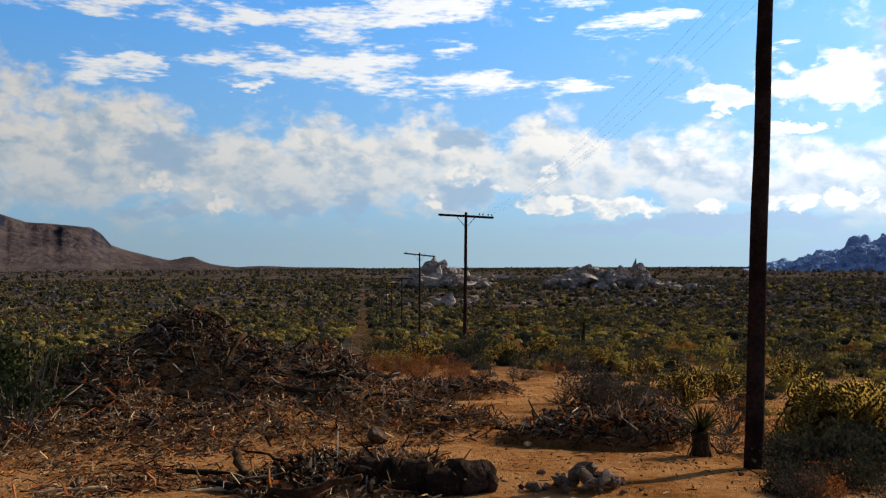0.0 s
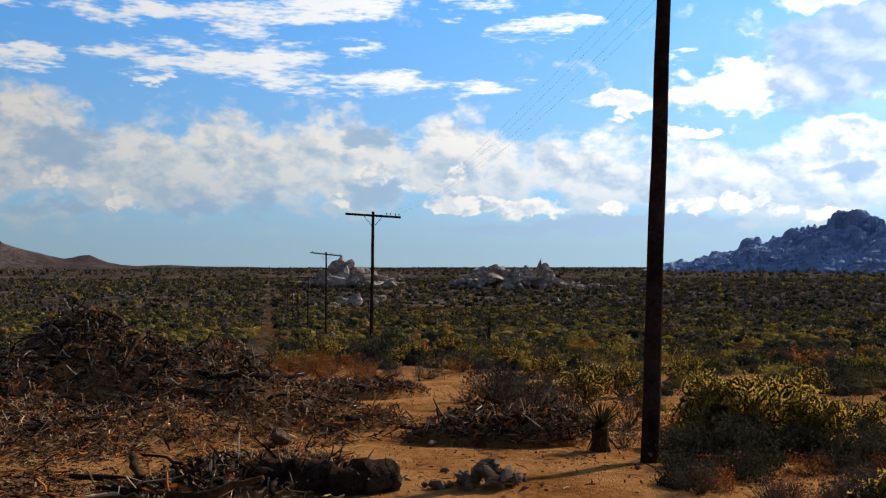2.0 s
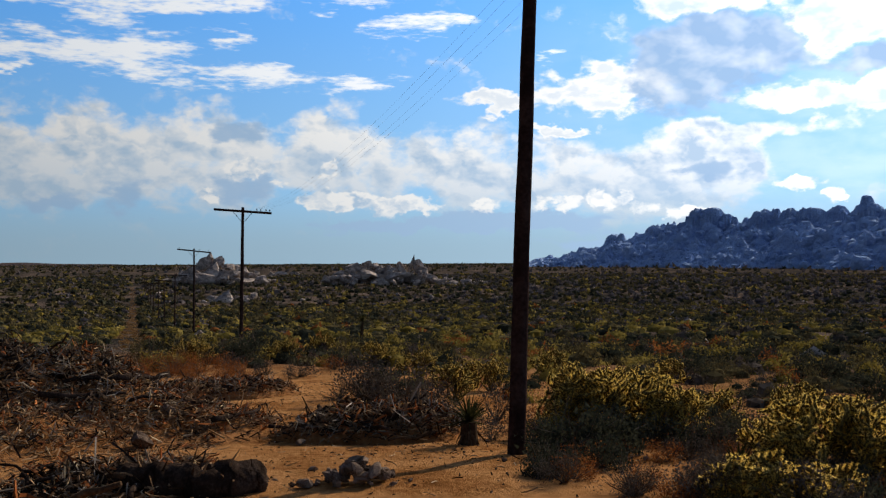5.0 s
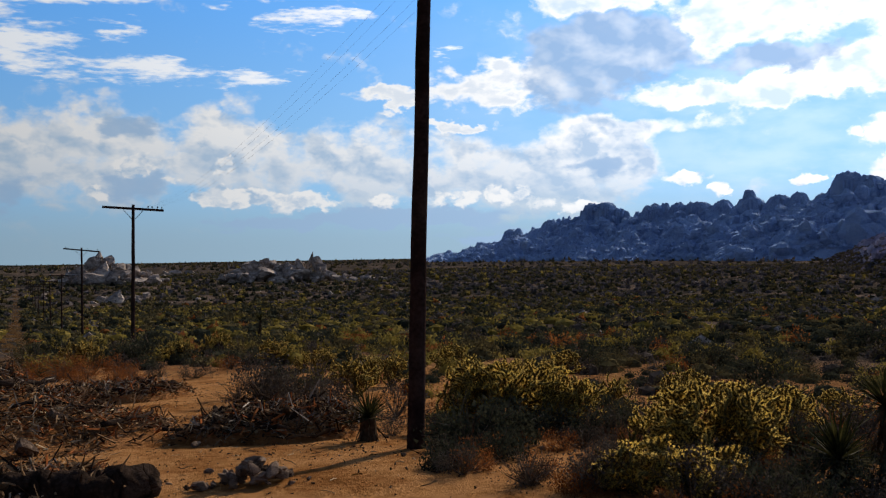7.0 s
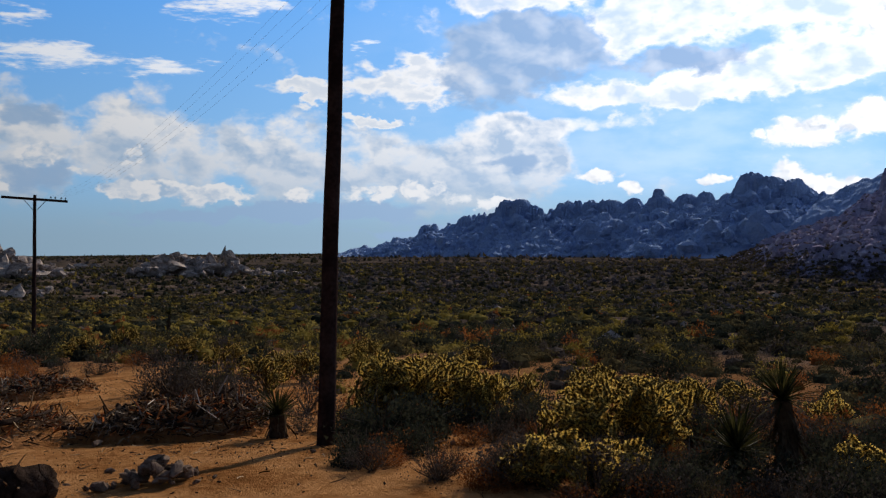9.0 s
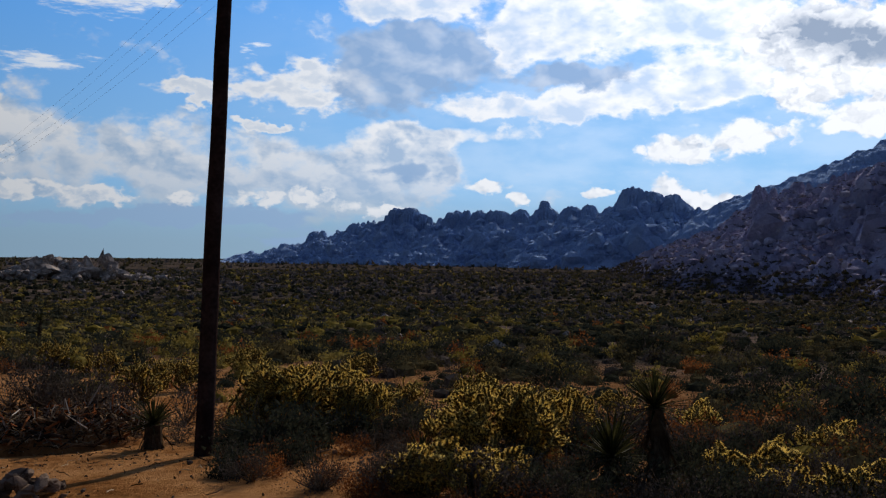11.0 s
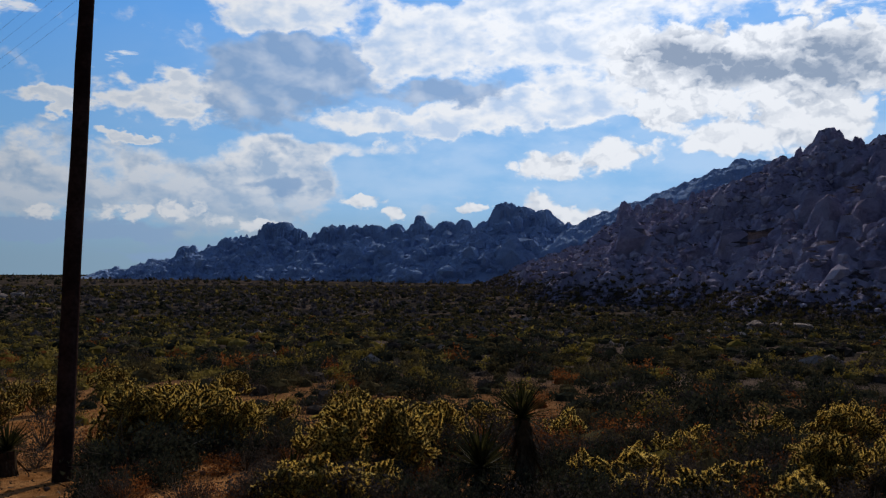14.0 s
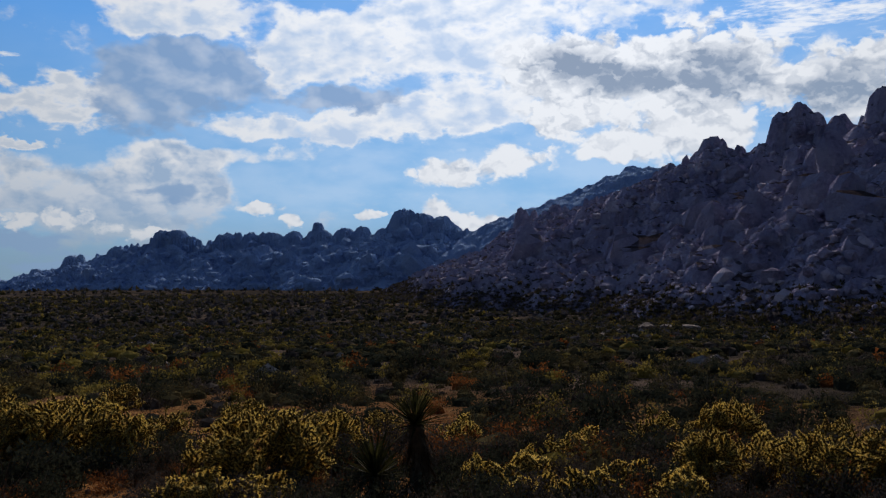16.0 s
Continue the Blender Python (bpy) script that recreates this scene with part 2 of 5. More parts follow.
def material(name, ramp, scale=3.0, rough=.9, bump=.0, bump_scale=20.0, through_light=.0, per_thing=.0, per_island=.0, detail=6, spec=.0):
    """A mottled matt surface: ramp of colours over two scales of noise, bump, and light passing through for leaves."""
    m = bpy.data.materials.new(name)
    m.use_nodes = True
    nt = m.node_tree
    L = nt.links.new
    b = nt.nodes["Principled BSDF"]
    out = nt.nodes["Material Output"]
    b.inputs["Roughness"].default_value = rough
    b.inputs["Specular IOR Level"].default_value = spec
    co = nt.nodes.new("ShaderNodeTexCoord")
    n1 = nt.nodes.new("ShaderNodeTexNoise")
    n1.inputs["Scale"].default_value, n1.inputs["Detail"].default_value, n1.inputs["Roughness"].default_value = scale, detail, .62
    L(co.outputs["Object"], n1.inputs["Vector"])
    n2 = nt.nodes.new("ShaderNodeTexNoise")
    n2.inputs["Scale"].default_value, n2.inputs["Detail"].default_value = scale * 7.3, 3
    L(co.outputs["Object"], n2.inputs["Vector"])
    mx = nt.nodes.new("ShaderNodeMath")
    mx.operation = "MULTIPLY_ADD"
    L(n2.outputs["Fac"], mx.inputs[0])
    mx.inputs[1].default_value = .45
    L(n1.outputs["Fac"], mx.inputs[2])
    fac = mx.outputs[0]
    for amount, node, pin in ((per_thing, "ShaderNodeObjectInfo", "Random"), (per_island, "ShaderNodeNewGeometry", "Random Per Island")):
        if amount:
            r = nt.nodes.new(node)
            a = nt.nodes.new("ShaderNodeMath")
            a.operation = "MULTIPLY_ADD"
            L(r.outputs[pin], a.inputs[0])
            a.inputs[1].default_value = amount
            L(fac, a.inputs[2])
            s = nt.nodes.new("ShaderNodeMath")
            s.operation = "SUBTRACT"
            L(a.outputs[0], s.inputs[0])
            s.inputs[1].default_value = amount / 2
            fac = s.outputs[0]
    cr = nt.nodes.new("ShaderNodeValToRGB")
    els = cr.color_ramp.elements
    for i, (p, c) in enumerate(ramp):
        e = els[i] if i < 2 else els.new(p)
        e.position, e.color = p, (*c, 1)
    L(fac, cr.inputs[0])
    L(cr.outputs[0], b.inputs["Base Color"])
    if bump:
        n3 = nt.nodes.new("ShaderNodeTexNoise")
        n3.inputs["Scale"].default_value, n3.inputs["Detail"].default_value, n3.inputs["Roughness"].default_value = bump_scale, 6, .7
        L(co.outputs["Object"], n3.inputs["Vector"])
        bp = nt.nodes.new("ShaderNodeBump")
        bp.inputs["Strength"].default_value, bp.inputs["Distance"].default_value = bump, 1.5 / bump_scale
        L(n3.outputs["Fac"], bp.inputs["Height"])
        L(bp.outputs[0], b.inputs["Normal"])
    if through_light:
        tr = nt.nodes.new("ShaderNodeBsdfTranslucent")
        L(cr.outputs[0], tr.inputs["Color"])
        ms = nt.nodes.new("ShaderNodeMixShader")
        ms.inputs[0].default_value = through_light
        L(b.outputs[0], ms.inputs[1])
        L(tr.outputs[0], ms.inputs[2])
        L(ms.outputs[0], out.inputs["Surface"])
    return m


PALE_GRANITE = material("pale_granite", [(.38, (.065, .053, .049)), (.58, (.19, .155, .14)), (.85, (.50, .43, .38))], 2.2, .9, 1.0, 4.5)
# saturated blue base: air haze over the far range is painted into the rock
RANGE_HAZE_ROCK = material("range_haze_rock", [(.42, (.17, .25, .47)), (.62, (.29, .415, .69)), (.85, (.36, .49, .74))], .06, .92, .8, .35)
# violet-blue base paints the haze in front of the massif into its rock
MASSIF_HAZE_ROCK = material("massif_haze_rock", [(.45, (.19, .18, .295)), (.62, (.385, .36, .54)), (.85, (.52, .49, .65))], .10, .92, 1.0, .5)
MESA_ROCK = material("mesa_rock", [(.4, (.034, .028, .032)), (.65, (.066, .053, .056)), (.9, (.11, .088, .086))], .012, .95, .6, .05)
POLE_WOOD = material("pole_wood", [(.4, (.013, .008, .008)), (.65, (.026, .016, .015)), (.9, (.058, .038, .034))], 3.0, .8, .5, 40)
WIRE_METAL = material("wire_metal", [(.4, (.12, .11, .10)), (.8, (.20, .19, .18))], 8, .5)
GLASS_KNOB = material("insulator_glass", [(.4, (.10, .16, .17)), (.8, (.18, .25, .26))], 8, .15, spec=.6)
DEAD_WOOD = material("dead_wood", [(.35, (.018, .010, .006)), (.6, (.085, .050, .029)), (.85, (.27, .175, .10))], 2.0, .85, .3, 30, per_island=.8)
BRANCH_WOOD = material("branch_wood", [(.4, (.018, .011, .008)), (.7, (.055, .034, .021)), (.9, (.13, .085, .052))], 3.0, .9, .6, 18)
PALE_WOOD = material("pale_wood", [(.35, (.26, .17, .09)), (.7, (.46, .34, .20)), (.9, (.55, .44, .29))], 3.0, .8, per_island=.5)
GREY_WOOD = material("grey_wood", [(.35, (.07, .057, .048)), (.7, (.17, .143, .118)), (.9, (.33, .285, .24))], 3.0, .8, per_island=.6)
RUST_WOOD = material("rust_bark", [(.35, (.12, .035, .012)), (.7, (.28, .09, .03)), (.9, (.40, .16, .06))], 3.0, .85, per_island=.4)
MOUND_SOIL = material("mound_soil", [(.4, (.08, .034, .012)), (.62, (.22, .098, .035)), (.85, (.38, .185, .075))], 1.6, .95, 1.0, 14)
STONE = material("stone", [(.4, (.036, .026, .021)), (.65, (.095, .068, .053)), (.85, (.23, .172, .135))], 3.5, .9, .6, 22, per_thing=.5, per_island=.3)
CHAR_WOOD = material("charred_wood", [(.4, (.012, .009, .008)), (.7, (.030, .021, .017)), (.9, (.07, .05, .04))], 4.0, .9, .8, 25)
CHOLLA_SKIN = material("cholla_skin", [(.4, (.040, .029, .010)), (.7, (.085, .063, .022)), (.9, (.15, .115, .04))], 6.0, .8)
CHOLLA_SPINE = material("cholla_spine", [(.35, (.63, .40, .06)), (.7, (.77, .53, .11)), (.9, (.84, .645, .22))], 6.0, .6, through_light=.65)
LEAF_OLIVE = material("leaf_olive", [(.35, (.024, .020, .012)), (.65, (.068, .055, .028)), (.9, (.155, .128, .060))], .8, .85, through_light=0.18, per_island=.3)
LEAF_GREEN = material("leaf_green", [(.35, (.008, .012, .007)), (.65, (.020, .030, .014)), (.9, (.042, .052, .024))], .8, .85, through_light=.2, per_island=.3)
LEAF_DARK = material("leaf_dark", [(.35, (.012, .014, .011)), (.65, (.030, .034, .024)), (.9, (.062, .062, .041))], .8, .85, through_light=0.25, per_island=.3)
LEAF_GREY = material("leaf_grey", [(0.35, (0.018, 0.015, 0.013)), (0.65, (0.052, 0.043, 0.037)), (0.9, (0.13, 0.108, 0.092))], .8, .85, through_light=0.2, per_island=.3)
# lighter violet-grey copy of leaf_grey: distance haze put into the far scrub's colour
LEAF_HAZE_GREY = material("leaf_haze_grey", [(.35, (.033, .029, .031)), (.65, (.076, .067, .072)), (.9, (.165, .147, .150))], .8, .85, through_light=.2, per_island=.3)
LEAF_RUST = material("leaf_rust", [(.35, (.075, .023, .008)), (.65, (.18, .058, .018)), (.9, (.29, .125, .040))], .8, .85, through_light=.4, per_island=.3)
LEAF_TAN = material("leaf_tan", [(.35, (.075, .038, .015)), (.65, (.17, .092, .038)), (.9, (.30, .185, .085))], .8, .85, through_light=.3, per_island=.3)
LEAF_YELLOW = material("leaf_yellow", [(.35, (.07, .055, .010)), (.65, (.19, .145, .032)), (.9, (.32, .25, .075))], .8, .85, through_light=0.30, per_island=.3)
YUCCA_BLADE = material("yucca_blade", [(.35, (.008, .010, .004)), (.65, (.020, .022, .008)), (.9, (.065, .060, .020))], 3.0, .75, through_light=.25, per_thing=.4, spec=.04)
YUCCA_DEAD = material("yucca_thatch", [(.35, (.016, .010, .007)), (.65, (.038, .026, .018)), (.9, (.09, .065, .042))], 3.0, .9, per_island=.4)
TWIG = material("twig", [(.35, (.045, .032, .024)), (.7, (.10, .075, .055)), (.9, (.20, .165, .13))], 3.0, .9, per_island=.3)


def ground_material():
    m = material("desert_ground", [(.38, (.115, .048, .016)), (.60, (.26, .115, .038)), (.82, (.44, .225, .090))], .9, .95, 1.0, 16.0)
    nt = m.node_tree
    L = nt.links.new
    b = nt.nodes["Principled BSDF"]
    cr = next(n for n in nt.nodes if n.type == "VALTORGB")
    co = next(n for n in nt.nodes if n.type == "TEX_COORD")
    # darker litter and crust that thickens out on the plain
    ln = nt.nodes.new("ShaderNodeVectorMath")
    ln.operation = "DISTANCE"
    L(co.outputs["Object"], ln.inputs[0])
    # centre pushed left, so the right-hand ground is painted darker, as under cloud
    ln.inputs[1].default_value = (-6.0, 16.0, 0)
    far = nt.nodes.new("ShaderNodeMapRange")
    for i, v in enumerate((0, 13.0, 36.0, 0.0, 1.0)):
        far.inputs[i].default_value = v
    L(ln.outputs["Value"], far.inputs[0])
    n = nt.nodes.new("ShaderNodeTexNoise")
    n.inputs["Scale"].default_value, n.inputs["Detail"].default_value = .07, 9
    L(co.outputs["Object"], n.inputs["Vector"])
    c2 = nt.nodes.new("ShaderNodeValToRGB")
    for e, (p, c) in zip(c2.color_ramp.elements, ((.46, (.036, .032, .028, 1)), (.71, (.15, .110, .089, 1)))):
        e.position, e.color = p, c
    L(n.outputs["Fac"], c2.inputs[0])
    mx = nt.nodes.new("ShaderNodeMix")
    mx.data_type = "RGBA"
    L(far.outputs[0], mx.inputs[0])
    L(cr.outputs[0], mx.inputs[6])
    L(c2.outputs[0], mx.inputs[7])
    L(mx.outputs[2], b.inputs["Base Color"])
    return m


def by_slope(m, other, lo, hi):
    """Another colour where the upward part of the slope's normal goes from lo to hi: on steep ground, or on level
    ground.
    """
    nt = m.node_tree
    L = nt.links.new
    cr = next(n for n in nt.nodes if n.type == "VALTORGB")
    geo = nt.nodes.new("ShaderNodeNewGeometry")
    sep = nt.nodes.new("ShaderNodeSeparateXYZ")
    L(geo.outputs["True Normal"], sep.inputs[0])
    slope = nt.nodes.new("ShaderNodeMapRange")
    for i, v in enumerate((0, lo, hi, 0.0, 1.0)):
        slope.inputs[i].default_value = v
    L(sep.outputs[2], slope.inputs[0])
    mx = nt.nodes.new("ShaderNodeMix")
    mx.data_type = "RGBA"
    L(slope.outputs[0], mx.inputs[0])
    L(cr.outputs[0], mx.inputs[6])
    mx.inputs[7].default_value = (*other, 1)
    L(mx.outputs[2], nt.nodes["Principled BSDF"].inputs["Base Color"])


by_slope(MESA_ROCK, (.022, .026, .046), .90, .76)      # darker and bluer on the steep faces, brown below
by_slope(MASSIF_HAZE_ROCK, (.080, .062, .066), .72, .92)    # darker brown on the level parts
GROUND = ground_material()

# ---- building helpers ----
rng = np.random.default_rng(7)


class Buf:
    """Vertices and faces gathered for one mesh."""

    def __init__(self):
        self.v, self.f, self.n = [], [], 0

    def add(self, verts, faces):
        verts = np.asarray(verts, float)
        self.v.append(verts)
        self.f.extend((np.asarray(f, int) + self.n).tolist() for f in (faces if isinstance(faces, tuple) else (faces,)))
        self.n += len(verts)

    def mesh(self, name, mat, smooth=False):
        me = bpy.data.meshes.new(name)
        faces = [q for f in self.f for q in f]
        me.from_pydata(np.concatenate(self.v).tolist() if self.v else [], [], faces)
        me.materials.append(mat)
        if smooth:
            me.polygons.foreach_set("use_smooth", [True] * len(me.polygons))
        me.update()
        return me


def part(name, buf, mat, parent=None, label="", smooth=False):
    me = buf if isinstance(buf, bpy.types.Mesh) else buf.mesh(name, mat, smooth)
    ob = new(name, me)
    if parent is not None:
        ob.parent = parent
    return tagged(ob, label)


def thing(name, at, label, category, group="", kind="", turn=0.0, size=1.0):
    ob = new(name)
    ob.matrix_basis = pose(*at, 0, 0, turn) @ Matrix.Diagonal((size, size, size, 1))
    return tagged(ob, label, category, group, kind)


def polar(az, r):
    return r * math.sin(radians(az)), r * math.cos(radians(az))


def hash2(i, j, k=0):
    h = np.sin(i * 127.1 + j * 311.7 + k * 74.7) * 43758.5453
    return h - np.floor(h)


def value_noise(x, y, k=0):
    i, j = np.floor(x), np.floor(y)
    u, v = x - i, y - j
    u, v = u * u * (3 - 2 * u), v * v * (3 - 2 * v)
    return (hash2(i, j, k) * (1 - u) + hash2(i + 1, j, k) * u) * (1 - v) + (hash2(i, j + 1, k) * (1 - u) + hash2(i + 1, j + 1, k) * u) * v


def fbm(x, y, octaves=5, k=0):
    s, a = 0.0, .5
    for o in range(octaves):
        s, a, x, y = s + a * (value_noise(x, y, k + o) - .5), a * .5, x * 2.03 + 3.1, y * 2.03 + 1.7
    return s


def cells(x, y, k=0):
    """Distance to the nearest of a field of scattered points, and that point's number."""
    i, j = np.floor(x), np.floor(y)
    best, who = np.full(np.shape(x), 9.0), np.zeros(np.shape(x))
    for di in (-1, 0, 1):
        for dj in (-1, 0, 1):
            a, b = i + di, j + dj
            px, py = a + hash2(a, b, k), b + hash2(a, b, k + 5)
            d = np.hypot(px - x, py - y)
            who = np.where(d < best, hash2(a, b, k + 9), who)
            best = np.minimum(best, d)
    return best, who


# height of the land below the first eye, over the distance from it
LAND_R = [0, 3, 8.5, 11.4, 14, 25, 48.7, 85, 122, 160, 200, 270, 330, 430, 560, 850, 2000, 4900]
LAND_Z = [-1.68, -1.72, -2.10, -2.33, -2.62, -3.35, -4.6, -6.3, -8.6, -10.2, -11.5, -12.9, -12.3, -10.2, -9.0, -7.4, -4.2, -2.5]


def land(x, y):
    x, y = np.asarray(x, float), np.asarray(y, float)
    r = np.hypot(x, y)
    z = np.interp(np.log(r + 6), np.log(np.array(LAND_R) + 6), LAND_Z) + EYE
    far = np.clip((r - 14) / 60, 0, 1)
    z = z + fbm(x / 34, y / 34, 4, 3) * 1.1 * far + fbm(x / 5.0, y / 5.0, 4, 20) * (.10 + .35 * far) * np.clip(400 / (r + 1), 0, 1)
    return z + fbm(x / .7, y / .7, 3, 31) * .05


def land_z(x, y):
    return float(land(x, y))


def grid_faces(nu, nv, wrap=False):
    a = np.arange(nu * nv).reshape(nu, nv)
    b = np.roll(a, -1, 0) if wrap else a[1:]
    a = a if wrap else a[:-1]
    return np.stack([a[:, :-1].ravel(), b[:, :-1].ravel(), b[:, 1:].ravel(), a[:, 1:].ravel()], 1)


# ---- the land ----
def build_ground():
    radii = np.concatenate([[0.0005], np.geomspace(1.2, 4950, 240)])
    ang = np.linspace(0, 2 * np.pi, 420, endpoint=False)
    A, R = np.meshgrid(ang, radii, indexing="ij")
    x, y = R * np.sin(A) + .4, R * np.cos(A) - .6
    b = Buf()
    b.add(np.stack([x, y, land(x, y)], -1).reshape(-1, 3), grid_faces(420, len(radii), True))
    ob = part("ground", b, GROUND, None, "sandy orange desert ground strewn with litter", True)
    tagged(ob, "", "ground", "", "structure")


build_ground()


def mountain(name, label, peaks, knobs, box, step, mat, crag, cell, seed, sharp=1.0):
    """A rocky hill over a box of ground (x0, y0, x1, y1). peaks: azimuth, distance, height over the eye, half width.
    knobs: the same for the bare domes and towers that stand on its crest."""
    x0, y0, x1, y1 = box
    nx, ny = int((x1 - x0) / step), int((y1 - y0) / step)
    x, y = np.meshgrid(np.linspace(x0, x1, nx), np.linspace(y0, y1, ny), indexing="ij")
    base = land(x, y)
    wx, wy = x + fbm(x / (cell * 5), y / (cell * 5), 4, seed) * cell * 3, y + fbm(x / (cell * 5), y / (cell * 5), 4, seed + 40) * cell * 3
    h = np.full(x.shape, -30.0)
    for az, r, top, wide in peaks:
        px, py = polar(az, r)
        d = np.hypot(wx - px, wy - py) / wide
        foot = land_z(px, py) - EYE
        h = np.maximum(h, (top - foot) * (1 - d ** sharp) + (foot - 3) * (d > 1) * 0)
    rise = np.clip(h / 12, 0, 1)
    d1, w1 = cells(x / cell, y / cell, seed)
    d2, w2 = cells(x / (cell * .42), y / (cell * .42), seed + 3)
    ridged = 1 - np.abs(fbm(x / (cell * 3.5), y / (cell * 3.5), 5, seed + 8)) * 4
    h = h + rise * crag * ((.8 - d1) * 1.1 + (w1 - .5) * .8 + (.7 - d2) * .45 + (w2 - .5) * .3 + ridged * .55 - .75)
    for az, r, top, wide in knobs:
        px, py = polar(az, r)
        d = np.hypot(x - px, y - py) / wide
        tall = top + EYE - base
        body = np.clip(1 - d ** 2.6, 0, 1) ** .7
        rough = 1 + .10 * fbm(x / (wide * .4), y / (wide * .4), 3, seed + 12)
        h = np.where(d < 1, np.maximum(h, tall * (.80 + .20 * body) * rough * (body > .02)), h)
    d3, w3 = cells(x / (cell * .2), y / (cell * .2), seed + 17)
    h = h + rise * crag * .28 * ((.6 - d3) * .7 + (w3 - .5) * .5)
    z = base + np.where(h > -.6, h, -2.0 - .02 * np.hypot(x - x.mean(), y - y.mean()) * 0)
    b = Buf()
    b.add(np.stack([x, y, z], -1).reshape(-1, 3), grid_faces(nx, ny))
    ob = part(name, b, mat, None, label)
    tagged(ob, "", "mountain", "", "structure")
    return x, y, z, h


def rise_at(az, el, r):
    return az * 1.0075, r, r * math.tan(radians(el * 1.01))


far_peaks = [(*rise_at(a, e, r), w) for a, e, r, w in (
    (21.3, .35, 1340, 70), (24.6, 1.45, 1300, 100), (27.3, 2.1, 1250, 120), (30.2, 3.0, 1200, 130), (32.0, 2.6, 1170, 130), (33.7, 2.9, 1150, 130),
    (35.5, 2.95, 1120, 130), (37.2, 2.95, 1100, 130), (39.2, 3.0, 1055, 130), (40.9, 3.15, 1025, 130), (42.5, 3.15, 1000, 140), (44.6, 4.2, 960, 150), (46.3, 3.95, 945, 140), (48.1, 3.4, 925, 130), (50, 2.9, 900, 130))]
far_knobs = [(*rise_at(a, e, r), w) for a, e, r, w in (
    (20.9, .30, 1330, 9), (22.0, .52, 1320, 13), (24.6, 1.70, 1295, 13), (27.1, 2.2, 1245, 15), (28.2, 2.26, 1225, 14),
    (29.7, 3.18, 1200, 15), (30.5, 3.24, 1190, 17), (31.3, 2.8, 1190, 12), (33.4, 3.03, 1150, 17), (34.9, 3.12, 1120, 12),
    (36.1, 3.15, 1105, 11), (37.5, 3.18, 1090, 13), (39.02, 3.77, 1055, 8), (39.1, 3.35, 1055, 17), (40.75, 3.36, 1025, 17), (41.8, 3.48, 1010, 12),
    (44.45, 4.55, 960, 17), (45.5, 4.2, 955, 18), (46.8, 4.02, 940, 15), (49.64, 3.30, 905, 4))]
g_crest = random.Random(5)


def crest(peaks, a0, a1, gap, wide, lo, hi):
    """Small towers and split blocks strung along a skyline."""
    ps = sorted(peaks)
    out, a = [], a0
    while a < a1:
        top = [float(np.interp(a, [p[0] for p in ps], [p[k] for p in ps])) for k in (1, 2)]
        out.append((a, top[0] + g_crest.uniform(-12, 6), top[1] + top[0] * radians(g_crest.uniform(lo, hi)), g_crest.uniform(*wide)))
        a += g_crest.uniform(.5, 1.5) * gap
    return out


far_knobs += crest(far_peaks, 22.2, 49, .30, (3.5, 8), -.35, .22)
far_range = mountain("far_mountain_range", "craggy granite mountain range beyond the plain, blue haze in its colour", far_peaks, far_knobs, (420, 520, 830, 1420), 2.6, RANGE_HAZE_ROCK, 9, 24, 11, .85)
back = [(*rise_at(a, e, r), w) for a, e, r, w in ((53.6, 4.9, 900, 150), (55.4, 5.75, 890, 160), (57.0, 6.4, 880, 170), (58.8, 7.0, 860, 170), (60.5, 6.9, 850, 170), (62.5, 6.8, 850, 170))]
mountain("back_ridge", "hazy blue-grey rocky ridge behind a nearer massif", back, [], (530, 300, 900, 700), 3.5, RANGE_HAZE_ROCK, 4, 16, 61, 1.3)
near_peaks = [(*rise_at(a, e, r), w) for a, e, r, w in (
    (49.6, 1.9, 620, 70), (51.8, 3.9, 590, 95), (54.2, 4.45, 545, 105), (56.8, 5.15, 510, 110), (59.5, 6.0, 480, 120), (62.0, 7.0, 455, 125),
    (63.8, 7.9, 440, 130), (66.2, 7.4, 440, 125), (68.6, 8.8, 440, 140), (71.6, 8.7, 420, 140), (74, 9.6, 400, 140), (80, 10.5, 380, 150), (88, 9, 380, 150))]
near_knobs = [(*rise_at(a, e, r), w) for a, e, r, w in (
    (51.9, 4.5, 590, 6), (52.65, 4.35, 582, 4), (54.0, 4.7, 548, 6), (63.7, 8.5, 440, 8), (63.2, 7.9, 440, 9), (67.6, 9.6, 436, 7), (68.5, 9.98, 436, 9),
    (69.4, 9.5, 434, 8), (70.7, 9.4, 425, 7), (73.1, 10.4, 408, 9))]
near_knobs += crest(near_peaks, 51, 78, .40, (2.2, 5), -.2, .28)
massif = mountain("near_massif", "steep boulder-strewn granite massif in shade, tinted violet for haze", near_peaks, near_knobs, (200, -20, 590, 560), 1.6, MASSIF_HAZE_ROCK, 5.5, 13, 23, .9)


